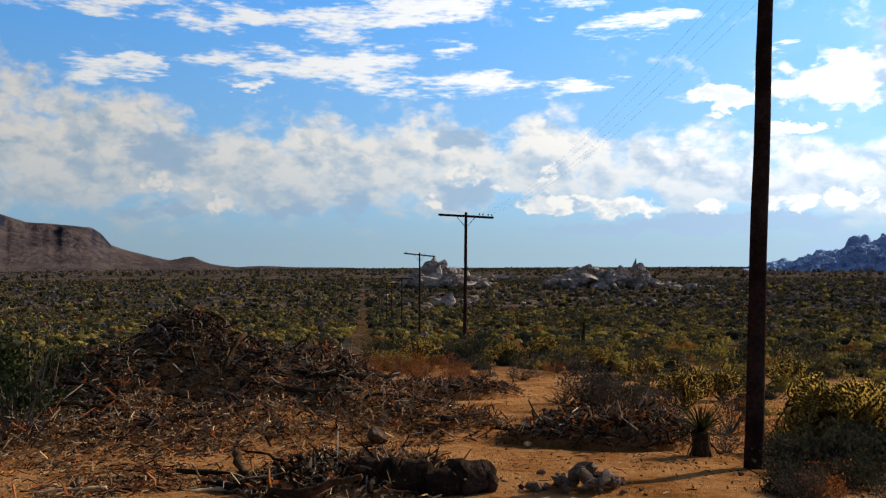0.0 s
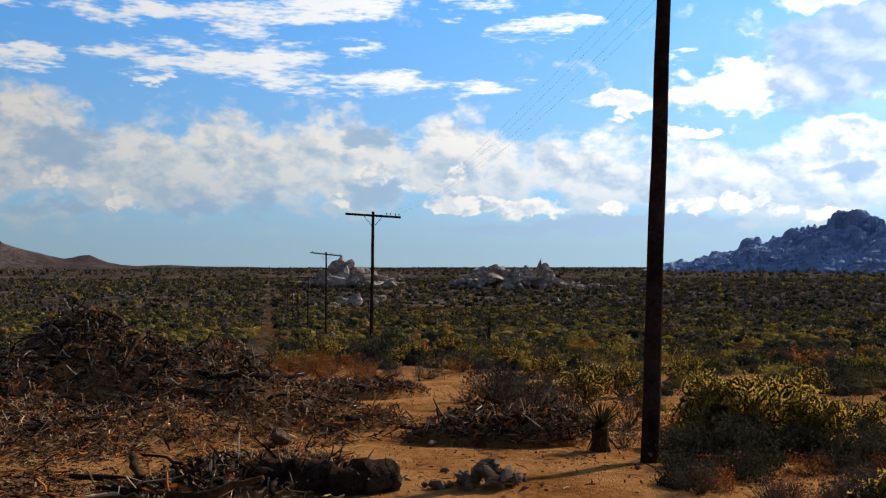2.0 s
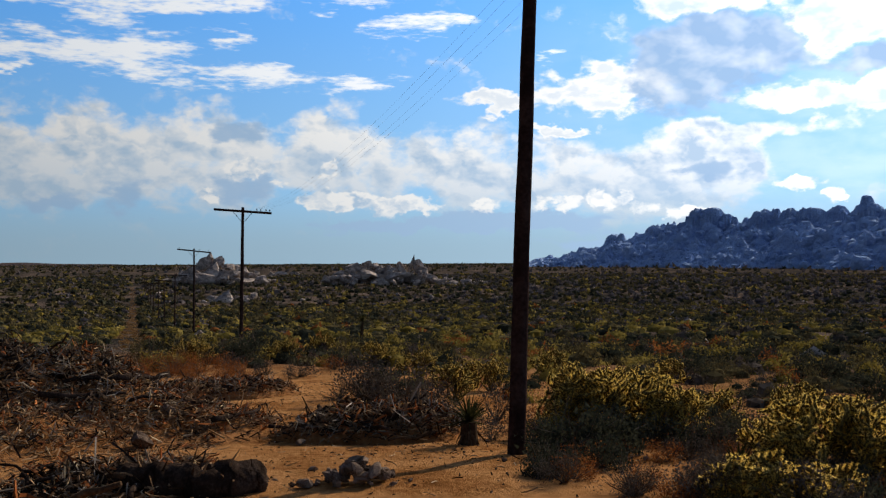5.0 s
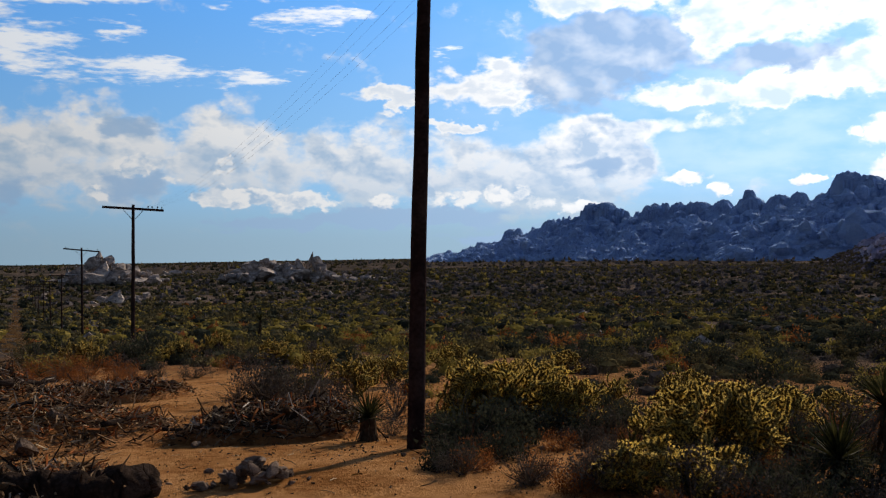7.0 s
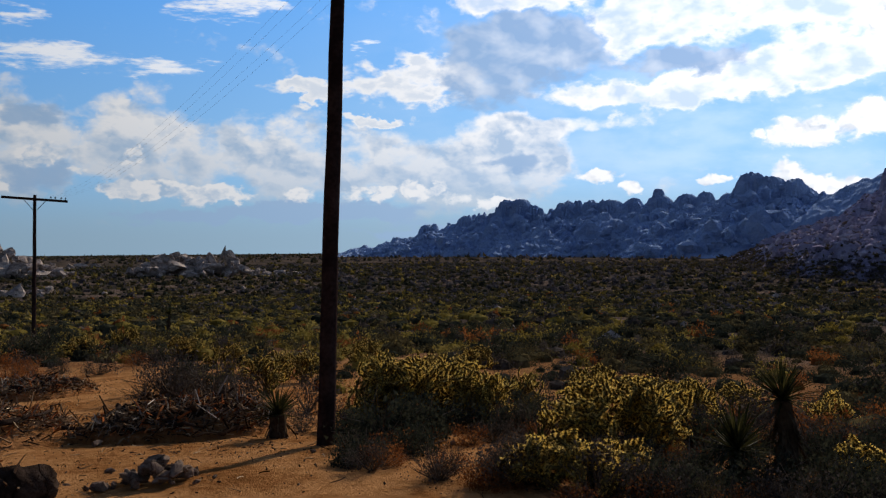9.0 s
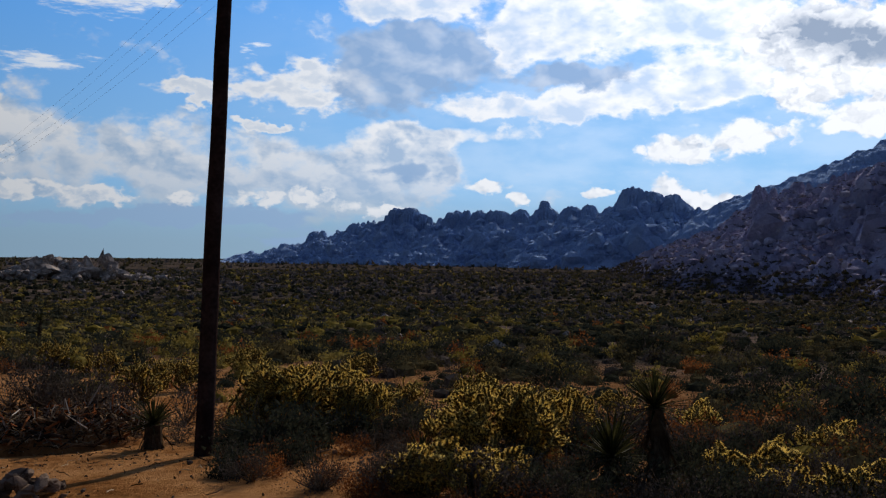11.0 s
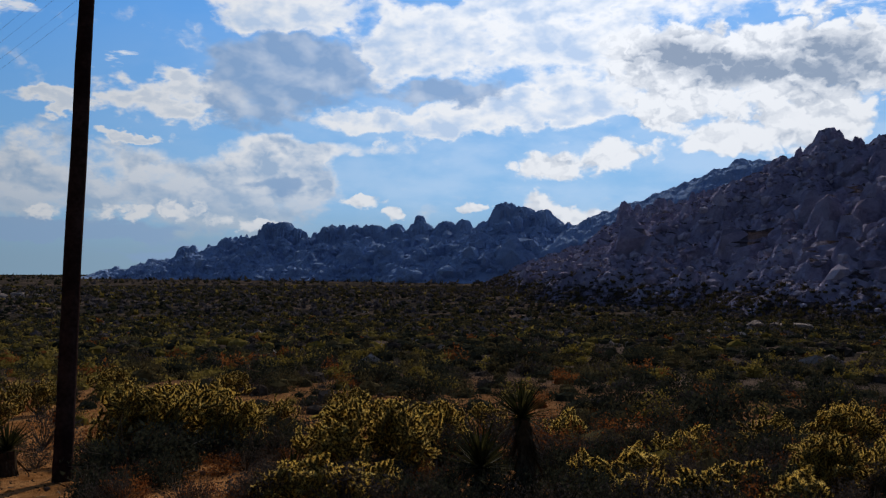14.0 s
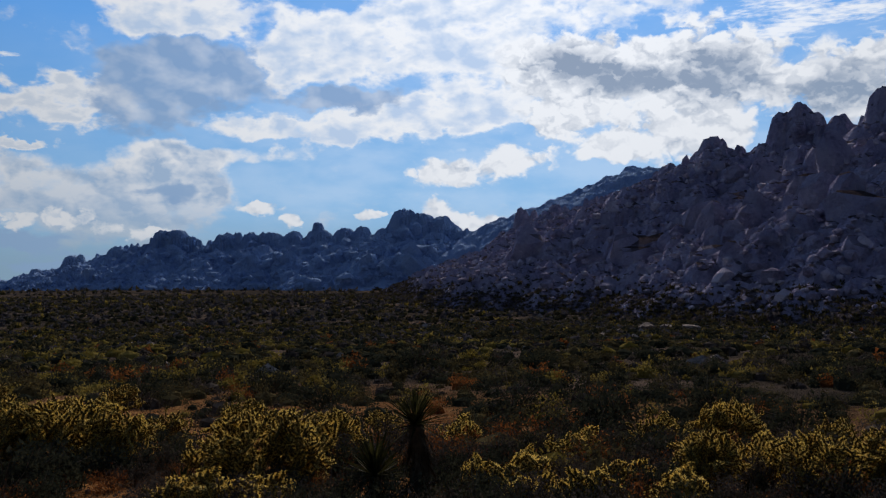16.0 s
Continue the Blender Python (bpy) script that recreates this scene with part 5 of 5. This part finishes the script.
for row in ((26.1, 12.7, 0, 1.1, 0), (28.7, 12.4, 4, 0.85, 70), (22.7, 12.9, 4, 1.05, 40), (37.1, 10.0, 0, 0.95, 160), (39.6, 10.6, 2, 1.0, 20), (34.7, 10.6, 2, 1.0, 90), (20.8, 12.4, 2, 0.55, 10), (41.5, 11.8, 4, 0.8, 210), (14.9, 19.6, 1, 1.25, 120), (65.1, 9.9, 4, 0.72, 200), (71.1, 9.8, 0, 0.75, 250), (74.8, 10.2, 4, 0.75, 15), (67.8, 10.6, 2, 0.9, 60), (60.2, 9.5, 3, 0.95, 0), (33.2, 8.0, 3, 1.2, 50), (35.6, 7.9, 3, 1.15, 170), (37.6, 8.3, 3, 1.0, 20), (54.5, 8.3, 3, 0.9, 20), (58.0, 8.5, 3, 1.0, 220), (63.5, 8.6, 3, 1.05, 75), (54.0, 9.7, 3, 1.1, 100), (51.3, 9.2, 3, 1.0, 140), (56.8, 11.5, 2, 0.8, 30), (49.4, 13.6, 2, 0.9, 75), (31.0, 15.5, 1, 0.9, 10), (44.5, 14.8, 1, 0.85, 190), (17.2, 22.5, 1, 1.1, 5), (4.2, 38, 1, 1.3, 0), (6.3, 41, 1, 1.5, 60), (-1.4, 37, 1, 1.5, 0), (12.6, 27, 1, 1.2, 33), (24.9, 19, 1, 1.1, 130), (35.4, 17.5, 1, 1.0, 44), (61.6, 13.5, 1, 0.9, 99), (65.8, 15, 0, 0.9, 12), (71.5, 14, 1, 0.9, 80), (77.7, 11, 4, 1.0, 5), (27.9, 24, 1, 1.1, 66), (9.8, 34, 1, 1.3, 222), (20.7, 27, 1, 1.2, 77)):
    cholla(*row)


def cutting(az, r, up, size, turn):
    """A cut-off piece of cactus thrown on the dead wood."""
    x, y = polar(az, r)
    t = thing("cholla_cutting", (x, y, land_z(x, y) + up), "pale yellow cut cholla branch lying on dead wood", "cactus", "cut cactus branches", turn=turn, size=size)
    for name, me in zip(("body", "spine_coat"), CHOLLAS[3]):
        part(name, me, None, t)["kind"] = "stuff"


for row in ((7.6, 12.9, .28, .42, 0), (11.2, 12.6, .26, .55, 80), (9.4, 12.9, .34, .40, 150)):
    cutting(*row)


def blade_mesh(name, length, width, droop, mat):
    """One folded sword leaf along x."""
    b, pts, f = Buf(), [], []
    for u, w in ((0, .7), (.25, 1.0), (.65, .75), (1.0, .06)):
        z = -droop * length * u * u
        pts += [(length * u, -width * w, z + width * w * .4), (length * u, 0, z), (length * u, width * w, z + width * w * .4)]
    for k in range(3):
        for j in range(2):
            f.append((k * 3 + j, k * 3 + j + 1, k * 3 + j + 4, k * 3 + j + 3))
    b.add(pts, f)
    return b.mesh(name, mat)


LEAF_MESH = [blade_mesh("leaf", 1.0, .032, d, YUCCA_BLADE) for d in (.02, .10, .20)]
THATCH_MESH = [blade_mesh("dead_leaf", 1.0, .065, d, YUCCA_DEAD) for d in (.15, .35)]


def yucca(az, r, trunk, length, label, seed, lean=0.0, n=90, girth=.085):
    g = random.Random(seed)
    x, y = polar(az, r)
    t = thing("yucca", (x, y, land_z(x, y)), label, "yucca", "yuccas")
    b = Buf()
    zs = np.linspace(-.05, trunk, 7)
    bend = lambda z: lean * (max(z, 0) / max(trunk, .1)) ** 1.5
    tube(b, [(bend(z), 0, z) for z in zs], np.linspace(girth, girth * .85, 7) * .7, 10)
    part("trunk", b, YUCCA_DEAD, t)
    m = int(trunk * 130) + 12
    for i in range(m):
        z = trunk * (i + 1) / m
        leaf = part("dead_leaf", THATCH_MESH[i % 2], None, t)
        leaf.matrix_basis = pose(bend(z), 0, z, g.uniform(-20, 20), g.uniform(38, 74), i * 137.5) @ Matrix.Translation((girth * .55, 0, 0)) @ Matrix.Scale(g.uniform(.20, .36), 4)
    for i in range(n):
        e = g.uniform(-18, 80) if i > n // 4 else g.uniform(30, 85)
        leaf = part("leaf", LEAF_MESH[i % 3], None, t)
        leaf.matrix_basis = pose(bend(trunk), 0, trunk, g.uniform(-25, 25), -e, i * 137.5) @ Matrix.Scale(length * g.uniform(.75, 1.1), 4)


yucca(15.95, 11.6, .30, .42, "small yucca with a brown skirt beside the pole", 3, 0.0, 90, .17)
yucca(44.5, 8.9, .26, .48, "low yucca with stiff spreading green leaves", 5, 0.0, 110, .11)
yucca(47.6, 8.9, .76, .40, "tall yucca with a thick brown shaggy trunk", 8, -.12, 100, .13)
yucca(32.6, 9.4, .06, .34, "small ground-hugging yucca among cactus", 9, 0.0, 60)
yucca(8.8, 60, 1.6, .7, "tall dark yucca standing on the plain", 10, .1, 70)


def shrub_meshes(leaves, leaf, stems, mat, seed, squash):
    g = np.random.default_rng(seed)
    b = Buf()
    v = leaf_cloud(leaves, leaf, squash)
    b.add(v, np.arange(len(v)).reshape(-1, 3))
    s = Buf()
    for _ in range(stems):
        a, e = g.uniform(0, 6.28), g.uniform(.3, 1.4)
        d = np.array([math.cos(a) * math.cos(e), math.sin(a) * math.cos(e), math.sin(e) * squash * 1.2])
        m = d * .5 + g.normal(0, .06, 3)
        tube(s, [(0, 0, 0), m, d * g.uniform(.8, 1.05)], [.012, .008, .003], 3, False)
    return s.mesh("woody_base", TWIG), b.mesh("foliage", mat)


SHRUBS = {"dark": [shrub_meshes(1200, .046, 26, LEAF_DARK, k, .8) for k in (1, 2)], "green": [shrub_meshes(4000, .033, 40, LEAF_GREEN, k, .9) for k in (11, 12)], "grey": [shrub_meshes(1200, .031, 36, LEAF_GREY, k, .75) for k in (3, 4)],
          "rust": [shrub_meshes(1000, .032, 30, LEAF_RUST, k, .8) for k in (5, 6)], "olive": [shrub_meshes(1100, .035, 26, LEAF_OLIVE, k, .75) for k in (7, 8)], "bare": [shrub_meshes(380, .026, 46, LEAF_GREY, k, .9) for k in (9, 10)]}
WORDS = {"green": "tall feathery green creosote shrub", "dark": "dark green bushy creosote shrub", "grey": "dry grey-brown desert shrub", "rust": "dead rust-red desert shrub", "olive": "olive-green desert shrub", "bare": "bare grey twiggy dead shrub"}


def shrub(kind, az, r, size, k=0):
    x, y = polar(az, r)
    t = thing("shrub", (x, y, land_z(x, y) - .02), WORDS[kind] + (" on sand" if r < 14 else " on the desert plain"), "shrub", kind + " shrubs", turn=37 * az, size=size)
    for name, me in zip(("woody_base", "foliage"), SHRUBS[kind][k % 2]):
        part(name, me, None, t)["kind"] = "stuff"


for i, row in enumerate((('dark', 21.5, 9.2, 0.4), ('rust', 22.6, 8.9, 0.35), ('dark', 24.5, 9.7, 0.45), ('rust', 27.2, 8.6, 0.3), ('dark', 20.7, 9.0, 0.3), ('dark', 22.4, 10.6, 0.75), ('dark', 24.6, 11.0, 0.7), ('grey', 22.1, 8.7, 0.34), ('bare', 20.6, 9.5, 0.3), ('rust', 23.0, 9.9, 0.36), ('dark', 20.9, 11.2, 0.5), ('rust', 28.3, 10.4, 0.34), ('grey', 29.6, 10.6, 0.36), ('bare', 26.3, 8.2, 0.40), ('grey', 26.5, 8.25, 0.3), ('rust', 29.2, 8.0, 0.30), ('rust', 30.4, 7.9, 0.26), ('grey', 31.4, 9.2, 0.34), ('dark', 33.2, 9.0, 0.36), ('dark', 36.0, 9.0, 0.38), ('rust', 30.0, 8.7, 0.26), ('rust', 31.4, 9.0, 0.22), ('grey', 21.4, 10.6, 0.26), ('dark', 24.2, 11.9, 0.6), ('dark', 27.4, 11.8, 0.55), ('rust', 25.6, 10.9, 0.22), ('grey', 17.4, 12.3, 0.35), ('rust', 32.2, 11.2, 0.3), ('grey', 31.2, 10.4, 0.3), ('grey', 9.4, 19.2, 1.2), ('grey', 11.6, 18.6, 1.1), ('dark', 10.6, 20.0, 1.0), ('grey', 13.4, 17.6, 0.8), ('grey', 7.6, 20.4, 0.7), ('grey', 12.4, 15.6, 0.5), ('dark', 6.8, 14.9, 0.35), ('grey', 15.2, 14.0, 0.55), ('grey', 17.6, 15.2, 0.7), ('green', -25.4, 15.4, 1.75), ('green', -22.9, 16.4, 1.55), ('green', -28.5, 15.4, 1.9), ('bare', -25.6, 13.6, 1.0), ('green', -20.2, 22, 1.3), ('green', -31, 17, 1.6), ('bare', -24.0, 16.0, 0.8), ('green', -8.6, 27, 1.2), ('green', -11.2, 26, 1.2), ('olive', -6, 30, 1.1), ('rust', -5.2, 33, 0.9), ('rust', -3.8, 35, 0.9), ('rust', -2.4, 34, 1.0), ('rust', -0.8, 33, 0.9), ('rust', 0.6, 34, 0.8), ('rust', -4.6, 30.5, 0.6), ('grey', 5.0, 29, 0.7), ('grey', 3.0, 30.5, 0.6), ('dark', 1.5, 39, 1.5), ('dark', 2.4, 46, 1.6), ('grey', -6.2, 34, 0.8), ('rust', 7.2, 33, 0.7), ('rust', -8.5, 31, 0.8), ('rust', -1.6, 31, 0.55), ('olive', 0.4, 41, 1.2), ('olive', 7.8, 42, 1.3), ('olive', -4.2, 42, 1.3), ('dark', -2.6, 46, 1.4), ('dark', 45.8, 45, 1.9), ('dark', 52.5, 20, 1.2), ('dark', 58.4, 17, 1.25), ('dark', 56.6, 26, 1.1), ('dark', 64.5, 21, 1.2), ('dark', 40.2, 24, 1.1), ('dark', 36.8, 30, 1.2), ('dark', 69.5, 18, 1.1), ('dark', 29.2, 28, 1.1), ('dark', 57.7, 13.2, 0.8), ('dark', 61.8, 11.4, 0.7), ('grey', 57.5, 9.9, 0.4), ('rust', 63.1, 9.6, 0.3), ('dark', 49.3, 9.9, 0.45), ('dark', 52.4, 10.8, 0.5), ('olive', 53.5, 11.9, 0.55), ('rust', 47.9, 11.6, 0.5), ('grey', 42.6, 9.2, 0.4), ('rust', 41.2, 9.4, 0.35), ('rust', 36.9, 8.9, 0.3), ('grey', 39.0, 9.0, 0.3), ('dark', 30.5, 13.6, 0.7), ('dark', 33.5, 13.0, 0.6), ('rust', 37.3, 13.4, 0.6), ('dark', 41.8, 14, 0.7), ('rust', 52.7, 14.5, 0.7))):
    shrub(*row, i)


def fill_shrubs(n):
    """Low dry growth between the cactuses."""
    g = np.random.default_rng(55)
    for i in range(n):
        az, r = g.uniform(20, 80), math.sqrt(g.uniform(7.6 ** 2, 14.5 ** 2))
        if (az < 29.5 and r < 10.8) or abs(az - 44.5) < 1.6 and r < 10 or abs(az - 47.4) < 1.6 and r < 10:
            continue
        shrub(("dark", "grey", "rust", "dark", "olive", "grey")[i % 6], round(az, 1), round(r, 1), round(float(g.uniform(.28, .55)), 2), i)


fill_shrubs(150)
g_rust = random.Random(8)
for i in range(16):
    # rust-red growth along the far edge of the yard
    shrub("rust", round(g_rust.uniform(-6.5, 1.5), 1), round(g_rust.uniform(27, 36), 1), round(g_rust.uniform(.35, .7), 2), i)
g_dark = random.Random(31)
for i in range(64):
    # dark bushes that close the ground further round
    shrub(("dark", "dark", "rust", "grey")[i % 4], 40 + i * .62, g_dark.uniform(9.8, 16), g_dark.uniform(.32, .62), i)
g_low = random.Random(77)
for i in range(34):
    # dark low bushes round the yuccas
    az = 38.5 + i * 1.25
    if abs(az - 44.5) < 1.0 or abs(az - 47.6) < .8:
        continue
    shrub(("dark", "dark", "grey")[i % 3], round(az, 1), round(g_low.uniform(7.4, 9.6), 1), round(g_low.uniform(.34, .52), 2), i)
g_front = random.Random(12)
for i in range(56):
    # low dry growth that covers the foreground
    if i < 11 and i % 6 not in (0, 5):
        continue
    shrub(("rust", "dark", "grey", "bare", "olive", "rust")[i % 6], 29.5 + i * .9, g_front.uniform(7.2, 8.6), g_front.uniform(.2, .36), i)
